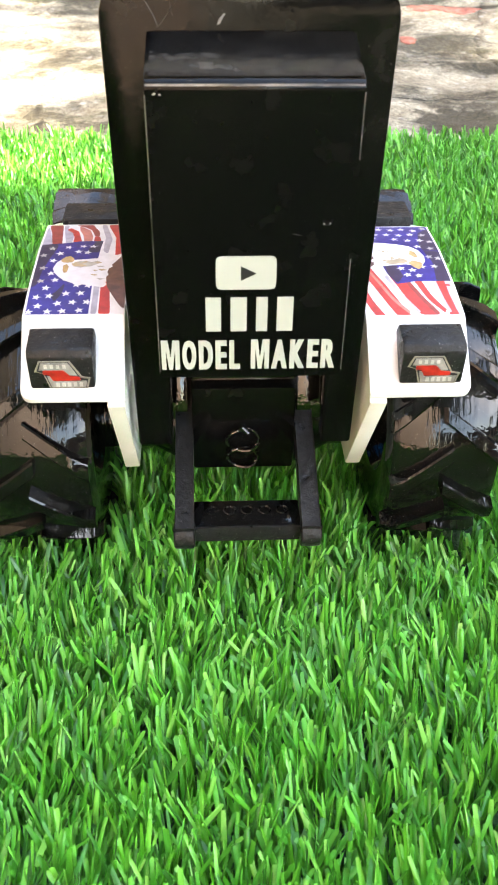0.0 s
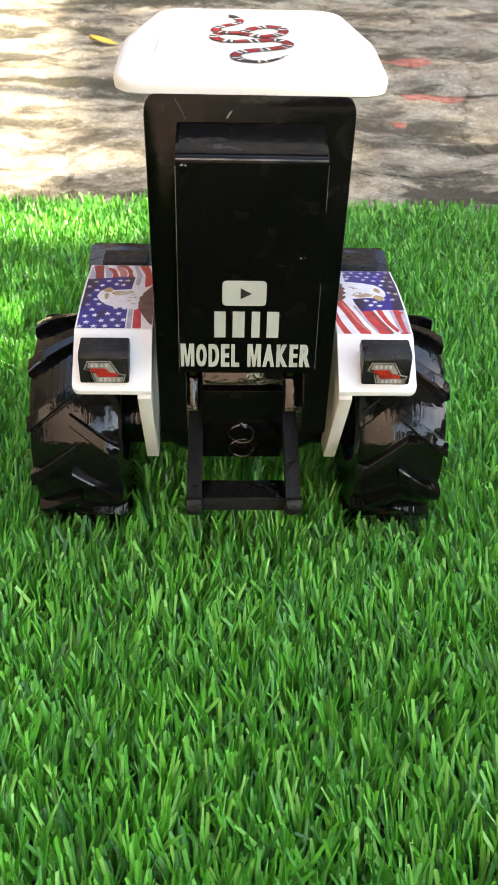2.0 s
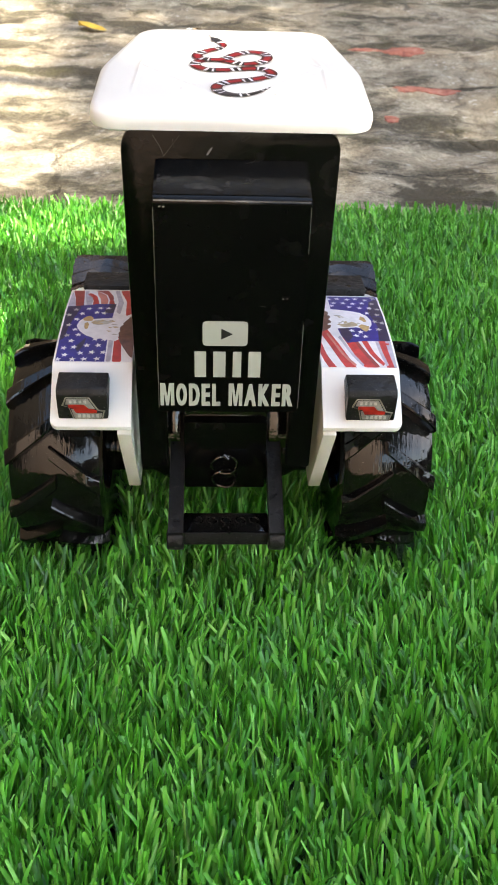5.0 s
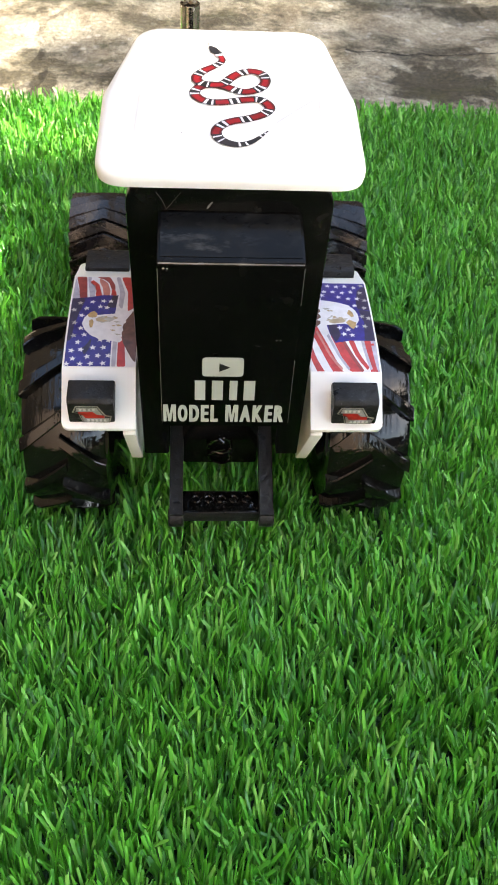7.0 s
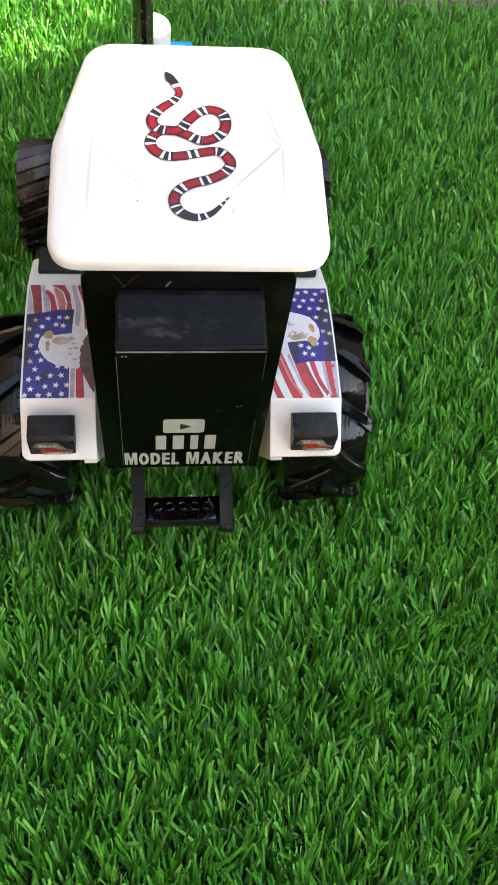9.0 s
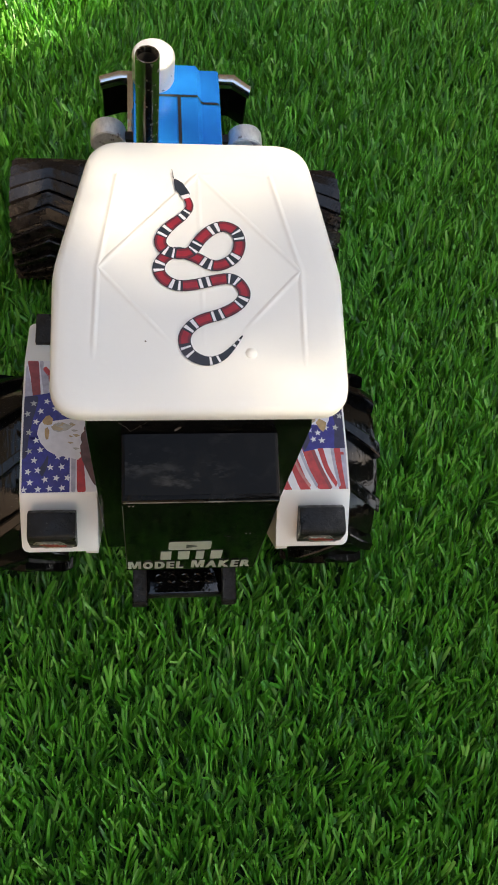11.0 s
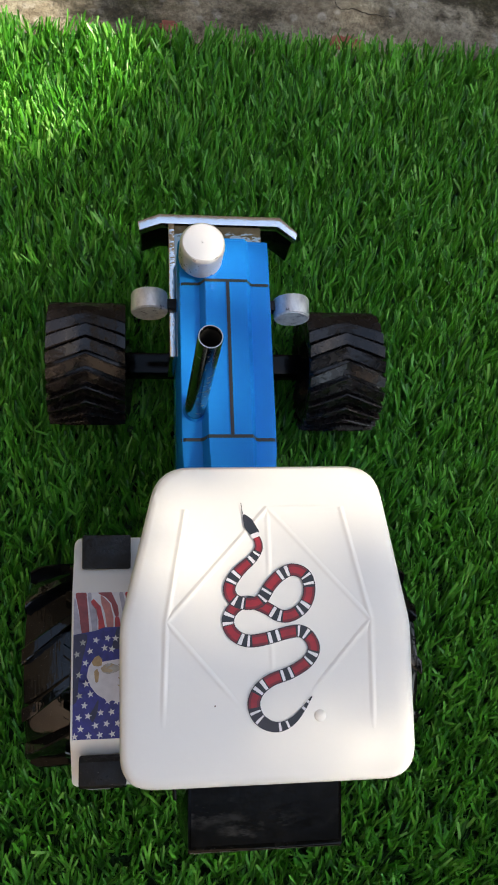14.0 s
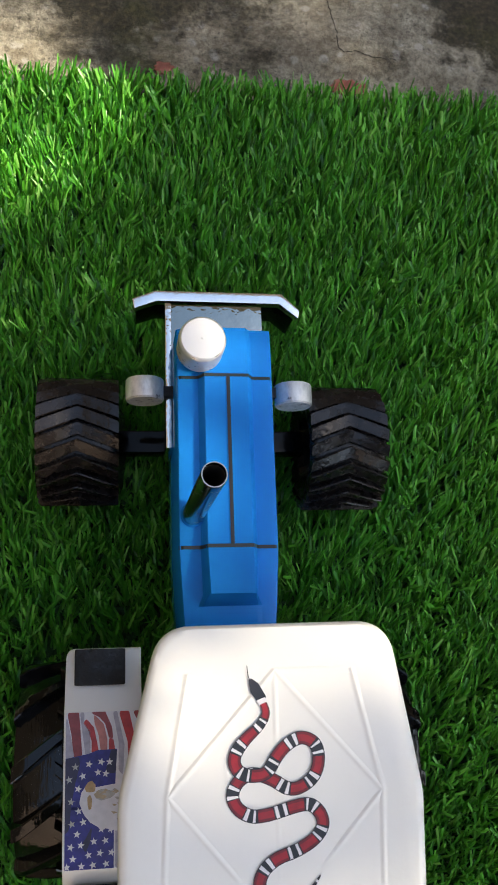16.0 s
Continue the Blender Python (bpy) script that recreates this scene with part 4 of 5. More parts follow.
    if sign < 0:
        for pts, tone in (([(0.0, 1.0), (0.0, 0.70), (0.12, 0.70), (0.06, 0.86)], 10), ([(0.01, 1.0), (0.17, 1.0), (0.22, 0.72), (0.11, 0.70), (0.07, 0.86)], 9), ([(0.18, 1.0), (0.24, 1.0), (0.24, 0.93), (0.32, 0.88), (0.33, 0.72), (0.26, 0.72)], 10),
                          ([(0.22, 0.93), (0.27, 0.955), (0.37, 0.90), (0.41, 0.81), (0.44, 0.74), (0.34, 0.72), (0.34, 0.81), (0.30, 0.88)], 1), ([(0.36, 0.99), (0.50, 0.92), (0.55, 0.82), (0.55, 0.74), (0.46, 0.75), (0.43, 0.85), (0.38, 0.92)], 11),
                          ([(0.30, 1.0), (0.52, 1.0), (0.61, 0.90), (0.63, 0.82), (0.57, 0.83), (0.52, 0.92), (0.44, 0.965)], 9), ([(0.57, 0.83), (0.63, 0.82), (0.66, 0.74), (0.57, 0.745)], 1), ([(0.62, 1.0), (0.68, 1.0), (0.78, 0.78), (0.76, 0.58), (0.70, 0.62), (0.70, 0.80)], 10),
                          ([(0.70, 1.0), (0.84, 1.0), (0.93, 0.80), (0.98, 0.62), (0.84, 0.56), (0.82, 0.80)], 1), ([(0.88, 1.0), (1.0, 1.0), (1.0, 0.90)], 9), ([(0.66, 0.0), (0.72, 0.0), (0.72, 0.28), (0.66, 0.28)], 10), ([(0.74, 0.0), (0.86, 0.0), (0.82, 0.28), (0.73, 0.28)], 1)):
            patch(bm, clip(rounded(pts, [0.02] * len(pts), 3)), flat, tone, L - 0.0002)
        sheet(0.0, 0.64, 0.0, 0.40, 2, L)
        blob([(0.0, 0.38), (0.64, 0.38), (0.68, 0.755), (0.42, 0.752), (0.30, 0.73), (0.0, 0.705)], 0.0, 2, L)
        blob([(0.0, 0.22), (0.06, 0.26), (0.08, 0.40), (0.13, 0.54), (0.19, 0.66), (0.18, 0.715), (0.0, 0.705)], 0.03, 7, L + 0.0001)
        blob([(0.52, 0.60), (0.66, 0.60), (0.68, 0.755), (0.60, 0.752)], 0.02, 7, L + 0.0001)
        blob([(0.22, 0.16), (0.28, 0.20), (0.36, 0.28), (0.34, 0.18), (0.27, 0.10)], 0.03, 7, L + 0.0001)
        blob([(1.0, 0.65), (0.89, 0.53), (0.80, 0.44), (0.77, 0.35), (0.80, 0.23), (0.86, 0.16), (0.94, 0.075), (1.0, 0.03)], 0.02, 4, L + 0.0002)
        blob([(0.187, 0.42), (0.213, 0.486), (0.27, 0.528), (0.40, 0.516), (0.605, 0.53), (0.76, 0.535), (0.845, 0.52), (0.80, 0.486), (0.835, 0.438), (0.765, 0.408), (0.80, 0.352), (0.75, 0.305), (0.797, 0.249), (0.75, 0.225), (0.715, 0.23), (0.58, 0.249), (0.45, 0.26), (0.33, 0.295), (0.24, 0.352)], 0.012, 3, L + 0.0004)
        blob([(0.25, 0.515), (0.30, 0.55), (0.35, 0.56), (0.40, 0.53), (0.39, 0.49), (0.33, 0.485), (0.28, 0.49)], 0.012, 5, L + 0.0006)
        blob([(0.40, 0.49), (0.52, 0.505), (0.68, 0.475), (0.60, 0.445), (0.48, 0.43), (0.40, 0.445)], 0.02, 8, L + 0.00045)
        blob([(0.29, 0.455), (0.33, 0.47), (0.355, 0.44), (0.345, 0.38), (0.31, 0.375), (0.295, 0.41)], 0.012, 5, L + 0.00055)
        blob([(0.37, 0.475), (0.42, 0.482), (0.56, 0.455), (0.50, 0.44), (0.40, 0.45)], 0.01, 6, L + 0.0005)
        feathers((0.40, 0.66), (0.44, 0.50), 9, 0.008)
        feathers((0.60, 0.72), (0.30, 0.46), 5, -0.008)
        spots = [(0.13, 0.65), (0.31, 0.665), (0.47, 0.677), (0.58, 0.674), (0.05, 0.57), (0.23, 0.59), (0.43, 0.61), (0.53, 0.60), (0.17, 0.51), (0.08, 0.43), (0.18, 0.37), (0.09, 0.29), (0.24, 0.30), (0.16, 0.225), (0.08, 0.145), (0.21, 0.155),
                 (0.38, 0.175), (0.53, 0.177), (0.31, 0.09), (0.11, 0.07), (0.46, 0.10), (0.61, 0.10), (0.22, 0.022), (0.37, 0.026), (0.54, 0.03), (0.03, 0.02), (0.48, 0.25), (0.60, 0.245)]
    else:
        for pts, a, b in (([(0.0, 0.30), (0.06, 0.12), (0.18, -0.05)], 0.06, 0.09), ([(0.06, 0.50), (0.22, 0.24), (0.42, -0.05)], 0.12, 0.12), ([(0.40, 0.38), (0.52, 0.18), (0.70, -0.05)], 0.13, 0.14),
                          ([(0.62, 0.34), (0.71, 0.16), (0.84, 0.03)], 0.08, 0.04), ([(0.89, 0.36), (0.91, 0.18), (0.95, -0.05)], 0.14, 0.14), ([(0.02, 0.76), (0.03, 0.90), (0.06, 0.99)], 0.08, 0.12)):
            for q in stripe(pts, a, b):
                patch(bm, clip(q), flat, 1, L - 0.0002)
        for pts, a, b, tone in (([(0.48, 0.36), (0.60, 0.18), (0.76, 0.0)], 0.05, 0.04, 9), ([(0.96, 0.36), (0.97, 0.18), (1.0, 0.0)], 0.08, 0.06, 10), ([(0.80, 0.34), (0.83, 0.18), (0.88, 0.02)], 0.05, 0.04, 10), ([(0.14, 0.40), (0.30, 0.16), (0.46, 0.02)], 0.03, 0.03, 11), ([(0.30, 0.36), (0.42, 0.17), (0.56, 0.02)], 0.04, 0.03, 10)):
            for q in stripe(pts, a, b):
                patch(bm, clip(q), flat, tone, L - 0.00019)
        blob([(0.27, 0.74), (1.0, 0.56), (1.0, 1.0), (0.27, 1.0)], 0.0, 2, L)
        blob([(0.29, 0.52), (0.33, 0.38), (0.40, 0.275), (0.62, 0.30), (1.0, 0.30), (1.0, 0.64), (0.50, 0.68)], 0.0, 2, L)
        blob([(0.86, 0.90), (1.0, 0.97), (1.0, 0.30), (0.84, 0.30), (0.88, 0.5), (0.80, 0.70)], 0.02, 7, L + 0.0001)
        blob([(0.33, 0.48), (0.34, 0.37), (0.41, 0.28), (0.50, 0.36), (0.46, 0.48)], 0.02, 7, L + 0.0001)
        blob([(0.0, 0.36), (0.08, 0.42), (0.15, 0.45), (0.21, 0.48), (0.24, 0.60), (0.21, 0.72), (0.10, 0.77), (0.0, 0.80)], 0.02, 4, L + 0.0002)
        blob([(0.18, 0.762), (0.27, 0.765), (0.395, 0.755), (0.536, 0.735), (0.678, 0.703), (0.766, 0.644), (0.806, 0.583), (0.804, 0.523), (0.76, 0.48), (0.67, 0.47), (0.57, 0.485), (0.42, 0.475), (0.25, 0.465), (0.19, 0.462), (0.25, 0.51), (0.15, 0.52), (0.25, 0.56), (0.19, 0.60), (0.27, 0.63), (0.19, 0.66), (0.25, 0.71)], 0.012, 3, L + 0.0004)
        blob([(0.60, 0.50), (0.66, 0.53), (0.76, 0.50), (0.74, 0.455), (0.70, 0.425), (0.67, 0.44), (0.64, 0.46)], 0.012, 5, L + 0.0006)
        blob([(0.32, 0.50), (0.42, 0.54), (0.56, 0.55), (0.62, 0.515), (0.55, 0.497), (0.42, 0.487)], 0.02, 6, L + 0.00045)
        feathers((0.30, 0.60), (0.50, 0.56), 12, 0.012)
        feathers((0.26, 0.40), (0.58, 0.70), 4, -0.012)
        blob([(0.64, 0.60), (0.67, 0.645), (0.72, 0.62), (0.74, 0.57), (0.70, 0.56)], 0.01, 5, L + 0.0006)
        spots = [(0.28, 0.95), (0.41, 0.96), (0.55, 0.95), (0.68, 0.96), (0.82, 0.94), (0.94, 0.97), (0.34, 0.88), (0.48, 0.88), (0.62, 0.87), (0.76, 0.88), (0.90, 0.87), (0.30, 0.83), (0.55, 0.81), (0.70, 0.79),
                 (0.84, 0.79), (0.95, 0.77), (0.78, 0.70), (0.92, 0.67), (0.50, 0.44), (0.62, 0.42), (0.74, 0.46), (0.88, 0.46), (0.72, 0.56), (0.86, 0.57), (0.55, 0.37), (0.67, 0.36), (0.96, 0.55)]
    for k, (u, v) in enumerate(spots):
        patch(bm, clip([(u + du * 2.0, v + dv) for du, dv in star(0, 0, 0.026, 0.3 * math.sin(k))]), flat, 8 if (u > 0.84 if sign > 0 else u < 0.14 and v > 0.25) else 3, L + 0.0003)
    for k in range(1, 24):
        bmesh.ops.bisect_plane(bm, geom=bm.verts[:] + bm.edges[:] + bm.faces[:], plane_co=(0, k / 24, 0), plane_no=(0, 1, 0))
    for v in bm.verts:
        v.co = place(*v.co)
    part("flag_print", bm, [P_WHITE, P_RED, P_BLUE, P_WHITE, P_BROWN, P_OCHRE, P_GREY, P_DUSK, P_IVORY, P_RUST, P_FOLD, P_ROSE], fender, "glossy flag print with stars, stripes and pale and brown shapes", smooth=False, recalc=False)

    # Tail lamp: a taped block with a printed lens on its rear face.
    lx = sign * 0.0850
    w = 0.0148
    prof = [(0.0215, 0.1470), (0.0205, 0.1645), (0.0226, 0.1678), (0.0370, 0.1700), (0.0410, 0.1640)]
    lamp = part("tail_lamp", prism(prof, "x", lx - w, lx + w, 0.0012, 2), M_TAPE, tractor, "black taped tail lamp with printed lens")

    def lens(poly, mat, nm, depth):
        def put(u, v):
            return (lx + (u - 0.5) * 2 * w, v - 0.0014)
        pts = [put(u, v) for u, v in poly]
        bm = bmesh.new()
        def yy(z):
            return 0.0215 + (z - 0.1470) / (0.1645 - 0.1470) * (0.0205 - 0.0215)
        vs = [bm.verts.new((x, yy(z) - depth, z)) for x, z in pts]
        ws = [bm.verts.new((x, yy(z) + 0.0005, z)) for x, z in pts]
        bm.faces.new(vs), bm.faces.new(ws[::-1])
        for i in range(len(vs)):
            j = (i + 1) % len(vs)
            bm.faces.new((vs[i], vs[j], ws[j], ws[i]))
        part(nm, bm, mat, lamp, smooth=False)

    def face(pts):
        return [(0.03 + 0.94 * u, 0.1486 + 0.0185 * v) for u, v in pts]

    lens(face([(0.16, 0.84), (0.66, 0.84), (0.83, 0.37), (0.97, 0.33), (0.91, 0.01), (0.29, 0.02), (0.21, 0.47), (0.07, 0.53)]), P_RIM, "lens_frame", 0.0004)
    lens(face([(0.18, 0.81), (0.64, 0.81), (0.81, 0.34), (0.93, 0.30), (0.89, 0.04), (0.31, 0.05), (0.23, 0.47), (0.11, 0.54)]), P_BLACK, "lens_back", 0.0005)
    lens(face([(0.19, 0.79), (0.63, 0.79), (0.76, 0.42), (0.64, 0.42), (0.55, 0.58), (0.15, 0.58)]), P_SILVER, "lens_lamp", 0.0007)
    lens(face([(0.21, 0.57), (0.54, 0.58), (0.63, 0.42), (0.80, 0.37), (0.80, 0.27), (0.36, 0.27), (0.31, 0.43), (0.21, 0.47)]), P_LENS, "lens_reflector", 0.0009)
    lens(face([(0.32, 0.07), (0.27, 0.40), (0.34, 0.40), (0.37, 0.24), (0.91, 0.25), (0.88, 0.06)]), P_SILVER, "lens_lamp", 0.0008)
    for k in range(5):
        lens(face([(0.40 + 0.095 * k, 0.09), (0.40 + 0.095 * k, 0.21), (0.455 + 0.095 * k, 0.21), (0.455 + 0.095 * k, 0.09)]), P_IVORY, "lens_diode", 0.0010)
    for k in range(4):
        lens(face([(0.24 + 0.1 * k, 0.64), (0.24 + 0.1 * k, 0.74), (0.29 + 0.1 * k, 0.74), (0.29 + 0.1 * k, 0.64)]), P_IVORY, "lens_diode", 0.0010)
    # Front marker: a taped block on the fender's front end.
    fx = sign * 0.0835
    part("front_marker", box(fx - 0.0160, fx + 0.0160, 0.1580, 0.1805, 0.1500, 0.1682, 0.0012), M_TAPE, tractor, "black taped block on the mudguard")


def build_bonnet():
    hw = 0.0332
    bm = bmesh.new()
    # Cross-sections along y: (y, shelf height, hump height, hump half-width)
    hw0 = hw
    secs = [(0.166, 0.1770, 0.0005, 0.0185), (0.2050, 0.1790, 0.0008, 0.0180), (0.2120, 0.1795, 0.0165, 0.0150), (0.240, 0.1805, 0.0100, 0.0158), (0.247, 0.1805, 0.0090, 0.0157), (0.360, 0.1795, 0.0070, 0.0157), (0.385, 0.1788, 0.0058, 0.0156), (0.3955, 0.1772, 0.0046, 0.0152)]
    rings = []
    for y, z, h, w in secs:
        hw = 0.0332 - 0.0040 * max(0.0, (0.235 - y) / 0.06)
        prof = [(-hw, 0.085), (-hw, z - 0.0025), (-hw + 0.0008, z - 0.0006), (-hw + 0.0028, z), (-w - 0.0030, z), (-w - 0.0022, z + h * 0.10), (-w - 0.0002, z + h * 0.85), (-w + 0.0010, z + h), (w - 0.0010, z + h), (w + 0.0002, z + h * 0.85), (w + 0.0022, z + h * 0.10), (w + 0.0030, z),
                (hw - 0.0028, z), (hw - 0.0008, z - 0.0006), (hw, z - 0.0025), (hw, 0.085)]
        rings.append([bm.verts.new((x, y, zz)) for x, zz in prof])
    for a, b in zip(rings, rings[1:]):
        for i in range(len(a) - 1):
            bm.faces.new((a[i], a[i + 1], b[i + 1], b[i]))
        bm.faces.new((a[-1], a[0], b[0], b[-1]))
    bm.faces.new(rings[0]), bm.faces.new(rings[-1][::-1])
    bonnet = part("bonnet", bm, M_BLUE, tractor, "bright blue glossy bonnet with black seam lines")

    hw = hw0

    def height(x, y):
        for a, b in zip(secs, secs[1:]):
            if y <= b[0]:
                t = (y - a[0]) / (b[0] - a[0])
                z, h, w = (a[k] + (b[k] - a[k]) * t for k in (1, 2, 3))
                ax = abs(x)
                if ax > hw - 0.0028:
                    return z - 0.0022 * (ax - hw + 0.0028) / 0.0028
                return z + h * max(0.0, min(1.0, (w + 0.0030 - ax) / 0.0036))
        return secs[-1][1]

    def line(pts, half, along):
        bm = bmesh.new()
        rows = []
        for x, y in pts:
            o = (half, 0) if along == "y" else (0, half)
            rows.append([bm.verts.new((x + s * o[0], y + s * o[1], height(x, y) + 0.0007)) for s in (-1, 1)])
        for a, b in zip(rows, rows[1:]):
            bm.faces.new((a[0], a[1], b[1], b[0]))
        part("seam_line", bm, M_LINE, bonnet, smooth=False)

    xs = [-hw + 2 * hw * k / 44 for k in range(45)]
    line([(x, 0.3595) for x in xs], 0.0011, "x")
    line([(x, 0.2430) for x in xs], 0.0012, "x")
    line([(0.0012, 0.2430 + (0.3595 - 0.2430) * k / 20) for k in range(21)], 0.0012, "y")
    # Chassis under the bonnet, and the radiator before it.
    part("chassis", box(-0.026, 0.026, 0.092, 0.40, 0.052, 0.105, 0.003), M_BLACK, tractor, "black chassis")
    part("radiator", box(-0.0345, 0.0350, 0.3960, 0.431, 0.060, 0.135, 0.0015), M_FILM, tractor, "silver film radiator box")
    part("side_trim", box(-0.0385, -0.0336, 0.320, 0.4315, 0.090, 0.137, 0.0012), M_FOIL, tractor, "crumpled silver foil side strip")
    # Front guard.
    guard = [(-0.0610, 0.4310), (-0.0440, 0.4375), (0.0505, 0.4375), (0.0650, 0.4260), (0.0668, 0.4325), (0.0525, 0.4460), (-0.0450, 0.4460), (-0.0625, 0.4390)]
    part("front_guard", prism(guard, "z", 0.1170, 0.1255, 0.0012), M_SILVER, tractor, "silver foil front guard with bent ends")
    plate = [(-0.0590, 0.4340), (-0.0435, 0.4395), (0.0495, 0.4395), (0.0625, 0.4285), (0.0640, 0.4305), (0.0510, 0.4425), (-0.0440, 0.4425), (-0.0600, 0.4370)]
    part("guard_plate", prism(plate, "z", 0.083, 0.1165, 0.0006), M_BLACK, tractor, "black plate under the guard")
    # Exhaust: an open tube.
    c = (-0.0236, 0.2645, 0)
    prof = [(0.0071, 0.175), (0.0071, 0.3145), (0.0069, 0.3152), (0.0063, 0.3152), (0.0061, 0.3145), (0.0061, 0.24), (0.0, 0.24)]
    pipe = part("exhaust_pipe", lathe(prof, "z", 36, c), M_CHROME, tractor, "open upright exhaust tube in smoky chrome foil")
    # Dark lining of the bore, ending just below the rim.
    part("dark_lining", lathe([(0.00605, 0.311), (0.00605, 0.2405), (0, 0.2405)], "z", 28, c), M_DARK, pipe)
    part("collar", lathe([(0.0082, 0.1795), (0.0082, 0.1815), (0.0072, 0.1830)], "z", 28, c), M_BLUE, pipe)
    # Air cleaner: a round cap on a stub.
    c = (-0.0178, 0.3770, -0.0045)
    cleaner = part("air_cleaner", lathe([(0, 0.190), (0.0152, 0.190), (0.0158, 0.1915), (0.0160, 0.2110), (0.0155, 0.2135), (0.0140, 0.2148), (0, 0.2148)], "z", 48, c), M_CAP, tractor, "silver painted round air cleaner cap")
    part("lid", lathe([(0.0146, 0.2144), (0.0140, 0.2152), (0.0128, 0.2154), (0.0010, 0.2153), (0.0007, 0.2158), (0, 0.2159)], "z", 48, c), M_CAP_TOP, cleaner, "smooth pale silver lid")
    part("air_cleaner_stem", lathe([(0.006, 0.176), (0.006, 0.191)], "z", 20, c), M_CAP, tractor)
    for s in (-1, 1):
        c = (-0.0535 if s < 0 else 0.0557, -0.0055 - 0.003 * (s > 0), 0.1385)
        lamp = part("work_lamp", lathe([(0, 0.3600), (0.0126, 0.3600), (0.0136, 0.3606), (0.0139, 0.3620), (0.0139, 0.3742), (0.0134, 0.3755), (0, 0.3755)], "y", 40, c), M_LAMP, tractor, "mottled silver round lamp housing")
        part("lamp_back", lathe([(0, 0.3596), (0.0128, 0.3596), (0.0128, 0.3602)], "y", 36, c), M_LAMP, lamp)
        part("lamp_bracket", box(min(s * 0.030, s * 0.045), max(s * 0.030, s * 0.045), 0.357, 0.365, 0.134, 0.142, 0.0005), M_TAPE, lamp)


def build_rear():
    part("rear_axle", lathe([(0, -0.082), (0.020, -0.082), (0.020, -0.05), (0.030, -0.03), (0.030, 0.03), (0.020, 0.05), (0.020, 0.082), (0, 0.082)], "x", 28, (0, 0.101, 0.0745)), M_TYRE, tractor, "black rear axle housing")
    for x0, x1 in ((-0.0412, -0.0297), (0.0282, 0.0412)):
        part("axle_block", prism([(0.0655, 0.095), (0.0745, 0.1205), (0.098, 0.1205), (0.098, 0.095)], "x", x0, x1, 0.0008), M_LACQUER, tractor, "glossy black block beside the hitch")
        part("axle_block", prism([(0.0750, 0.1215), (0.0790, 0.134), (0.098, 0.134), (0.098, 0.1215)], "x", x0, x1, 0.0008), M_LACQUER, tractor, "glossy black block beside the hitch")
    part("hitch_mount", prism([(0.0620, 0.1180), (0.0690, 0.1400), (0.098, 0.1400), (0.098, 0.1180)], "x", -0.0275, 0.0270, 0.0008), M_LACQUER, tractor, "glossy black mounting block over the hitch")
    part("hitch_plate", box(-0.0275, 0.0265, 0.0555, 0.093, 0.069, 0.1220, 0.0018), M_BLACK, tractor, "glossy black hitch block")
    for z, r in ((0.0900, 0.0085), (0.0785, 0.0080)):
        pts = [(-0.001 + r * math.cos(a), 0.0535 + 0.001 * math.sin(2 * a), z + r * 0.85 * math.sin(a)) for a in np.linspace(0, math.tau, 28, endpoint=False)]
        part("hitch_ring", tube(pts, 0.0011, 8, True), M_LACQUER, tractor, "black lacquered wire ring")
    part("hitch_pin", tube([(-0.001, 0.056, 0.0985), (-0.001, 0.0525, 0.0985), (0.0015, 0.0515, 0.0955)], 0.0014, 8), M_TYRE, tractor)
    for s in (-1, 1):
        part("drawbar", beam((s * 0.0318, 0.090, 0.1030), (s * 0.0316, 0.0035, 0.0705), 0.0094, 0.0092, 0.0009), M_TAPE, tractor, "black taped drawbar arm")
        end = lathe([(0, -0.0053), (0.0060, -0.0053), (0.0070, -0.0045), (0.0072, 0), (0.0070, 0.0045), (0.0060, 0.0053), (0, 0.0053)], "x", 24)
        for v in end.verts:
            v.co = (s * 0.0318 + v.co.x, 0.0062 + v.co.y * 0.85, 0.0668 + v.co.z * 1.05)
        part("drawbar_end", end, M_TAPE, tractor, "rounded black taped drawbar end")
    bar = part("hitch_bar", box(-0.0272, 0.0272, 0.0085, 0.0275, 0.0620, 0.0705, 0.001), M_LACQUER, tractor, "black lacquered cross bar with a row of holes")
    part("bar_tape", box(-0.0272, 0.0272, 0.0074, 0.0087, 0.0608, 0.0700, 0.0004), M_TAPE, bar)
    for k in range(5):
        c = (-0.0178 + 0.0090 * k, 0.0195, 0.0240)
        part("bar_hole", lathe([(0.0030, 0.0462), (0.0034, 0.0470), (0.0030, 0.0474), (0.0024, 0.0468), (0.0024, 0.0464), (0, 0.0464)], "z", 18, c), M_TYRE, bar)
    part("front_axle", box(-0.078, 0.078, 0.334, 0.352, 0.044, 0.062, 0.002), M_BLACK, tractor, "black front axle beam")


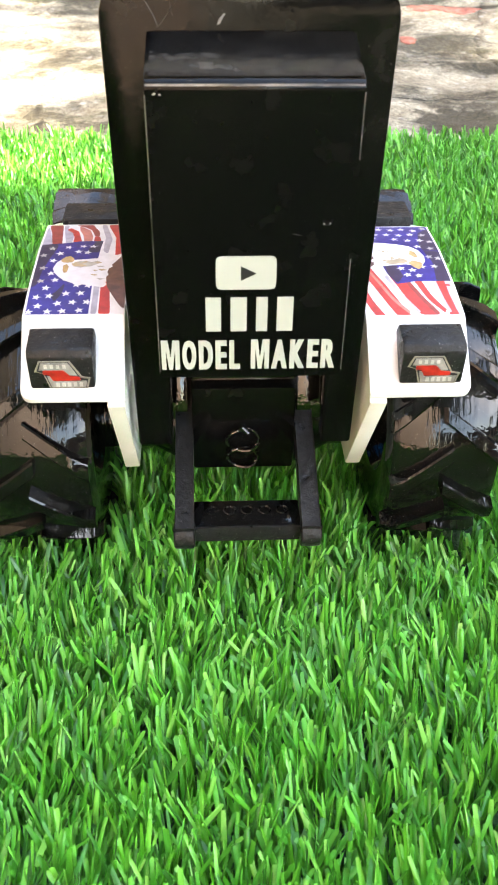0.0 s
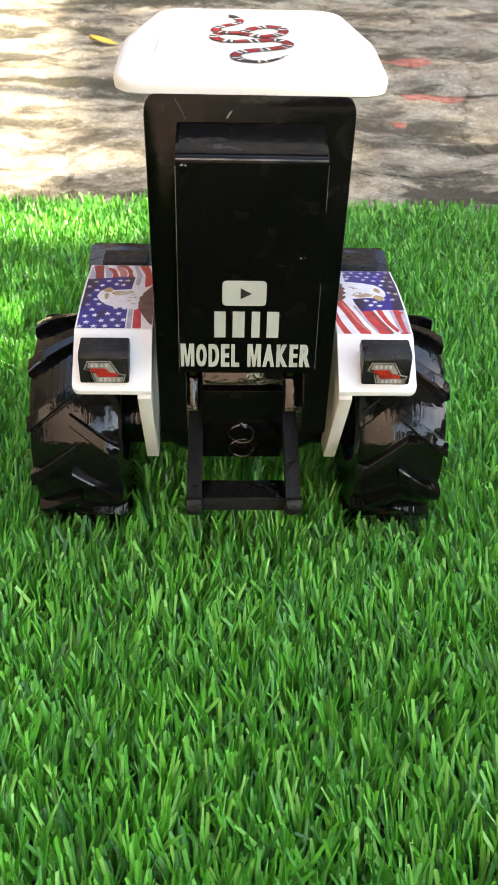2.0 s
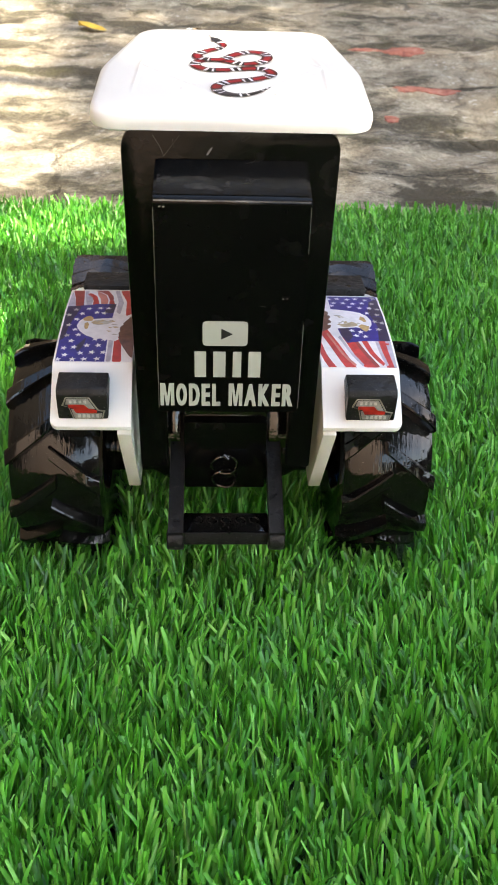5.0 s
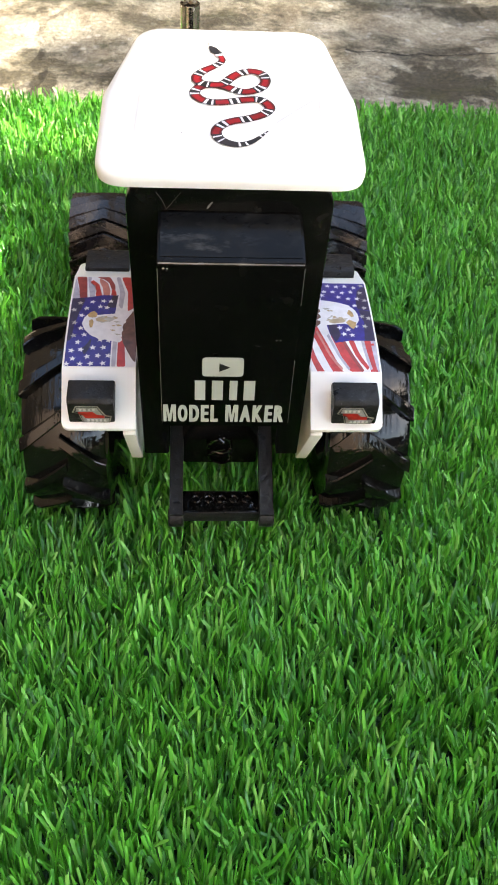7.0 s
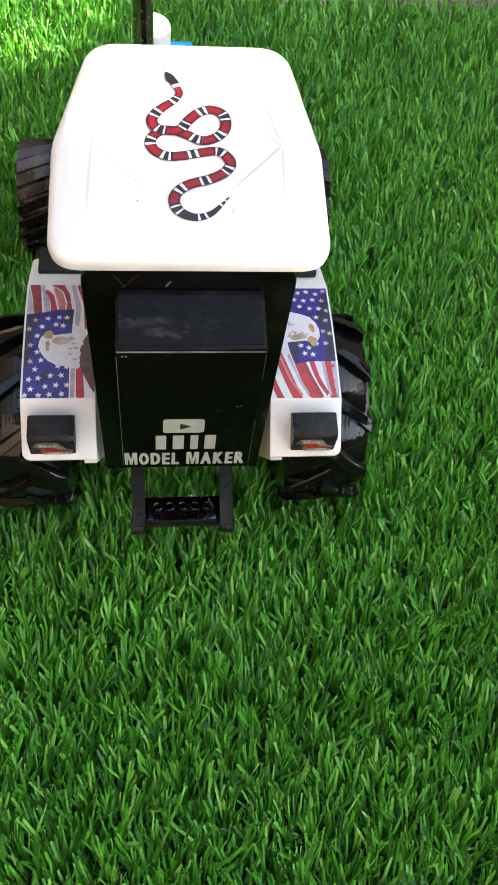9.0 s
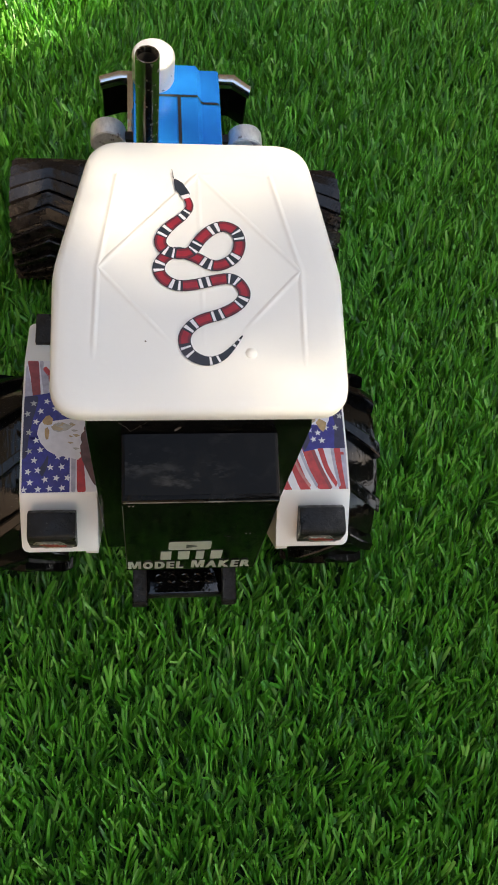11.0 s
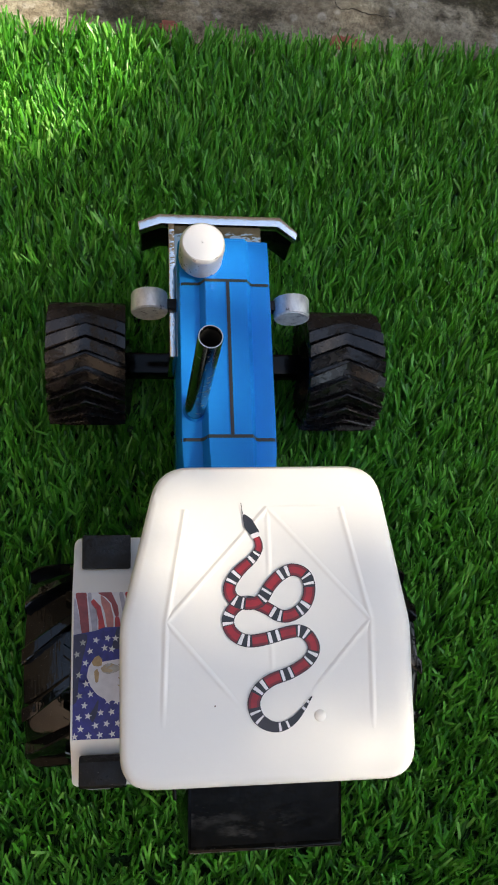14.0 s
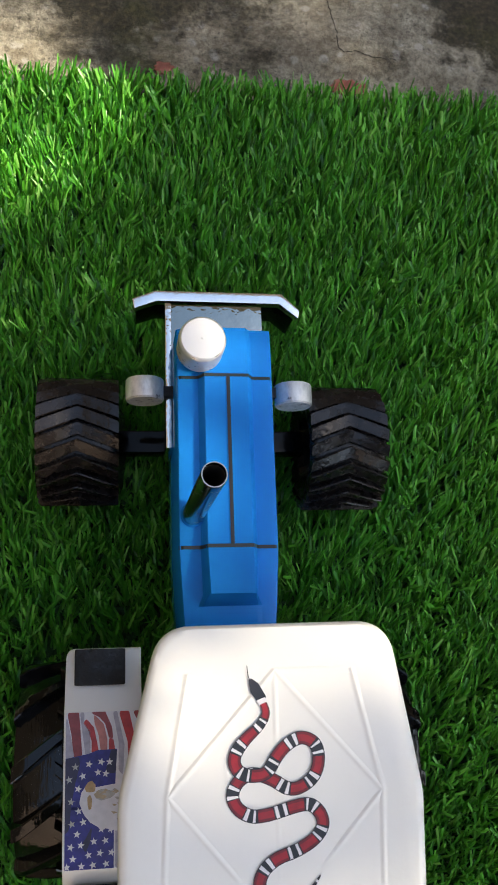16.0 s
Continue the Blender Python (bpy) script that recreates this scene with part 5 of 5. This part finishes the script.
def wheel_rear(x, y, z, r, w, turn):
    core = r - 0.0062
    prof = [(0, -w / 2 + 0.012), (0.030, -w / 2 + 0.012), (0.036, -w / 2 + 0.003), (core - 0.010, -w / 2), (core - 0.003, -w / 2 + 0.002), (core, -w / 2 + 0.007), (core + 0.001, 0), (core, w / 2 - 0.007), (core - 0.003, w / 2 - 0.002), (core - 0.010, w / 2), (0.036, w / 2 - 0.003), (0.030, w / 2 - 0.012), (0, w / 2 - 0.012)]
    wheel = part("rear_wheel", lathe(prof, "x", 56, (0, 0, 0)), M_TYRE, tractor, "glossy black rear tyre with chunky slanting lugs")
    wheel.location = (x, y, z)
    count = 11
    meshes = {}
    for k in range(count):
        for s in (-1, 1):
            if s not in meshes:
                bm = bmesh.new()
                rows = []
                for i in range(7):
                    t = i / 6
                    xx = s * (-0.002 + t * (w / 2 + 0.001))
                    ang = -0.34 * t
                    rr = core - 0.001 if t < 0.9 else core - 0.004
                    top = r - 0.0007 * (t > 0.9) * 3
                    half = 0.0050 + 0.0010 * t
                    ring = []
                    for h, d in ((rr, -half), (top - 0.0008, -half + 0.0006), (top, -half + 0.0018), (top, half - 0.0018), (top - 0.0008, half - 0.0006), (rr, half)):
                        a = ang + d / r
                        ring.append(bm.verts.new((xx, h * math.sin(a), h * math.cos(a))))
                    rows.append(ring)
                for p, q in zip(rows, rows[1:]):
                    for i in range(5):
                        bm.faces.new((p[i], p[i + 1], q[i + 1], q[i]))
                bm.faces.new(rows[0]), bm.faces.new(rows[-1][::-1])
                ob = part("lug", bm, M_TYRE, wheel)
                meshes[s] = ob.data
            else:
                ob = new("lug", meshes[s])
                ob.parent = wheel
            ob.rotation_euler = (math.tau * (k + (0.5 if s > 0 else 0)) / count + radians(turn), 0, 0)


def wheel_front(x, y, z, r, w):
    core = r - 0.0052
    prof = [(0, -w / 2 + 0.012), (0.022, -w / 2 + 0.012), (0.026, -w / 2 + 0.003), (core - 0.006, -w / 2), (core - 0.004, -w / 2 + 0.002), (core - 0.003, -w / 2 + 0.006), (core - 0.003, 0), (core - 0.003, w / 2 - 0.006), (core - 0.004, w / 2 - 0.002), (core - 0.006, w / 2), (0.026, w / 2 - 0.003), (0.022, w / 2 - 0.012), (0, w / 2 - 0.012)]
    wheel = part("front_wheel", lathe(prof, "x", 56, (0, 0, 0)), M_TYRE_DULL, tractor, "satin black front tyre with overlapping chevron treads")
    wheel.location = (x, y, z)
    count = 24
    first = None
    for k in range(count):
        if first is None:
            bm = bmesh.new()
            rows = []
            for i in range(13):
                t = -1 + i / 6
                xx = t * w / 2
                ang = 0.25 * (1 - abs(t))
                pitch = math.tau / count * 0.5
                edge = 0.0006 * (abs(t) > 0.95)
                ring = []
                for h, a in ((core - 0.003, -pitch * 0.80), (core + 0.0010 - edge, -pitch * 0.78), (core + 0.0018 - edge, -pitch * 0.70), (r - 0.0004 - edge, pitch * 0.60), (r - 0.0010 - edge, pitch * 0.70), (core - 0.003, pitch * 0.74)):
                    ring.append(bm.verts.new((xx, h * math.sin(a + ang), h * math.cos(a + ang))))
                rows.append(ring)
            for p, q in zip(rows, rows[1:]):
                for i in range(5):
                    bm.faces.new((p[i], p[i + 1], q[i + 1], q[i]))
            bm.faces.new(rows[0]), bm.faces.new(rows[-1][::-1])
            ob = part("tread", bm, M_TYRE_DULL, wheel)
            first = ob.data
        else:
            ob = new("tread", first)
            ob.parent = wheel
        ob.rotation_euler = (math.tau * k / count, 0, 0)


build_cab()
build_roof()
build_fender(-1)
build_fender(1)
build_bonnet()
build_rear()
for spec, turn in zip(WHEELS, (11.5, 8.5)):
    wheel_rear(*spec, turn)
for spec in WHEELS[2:]:
    wheel_front(*spec)
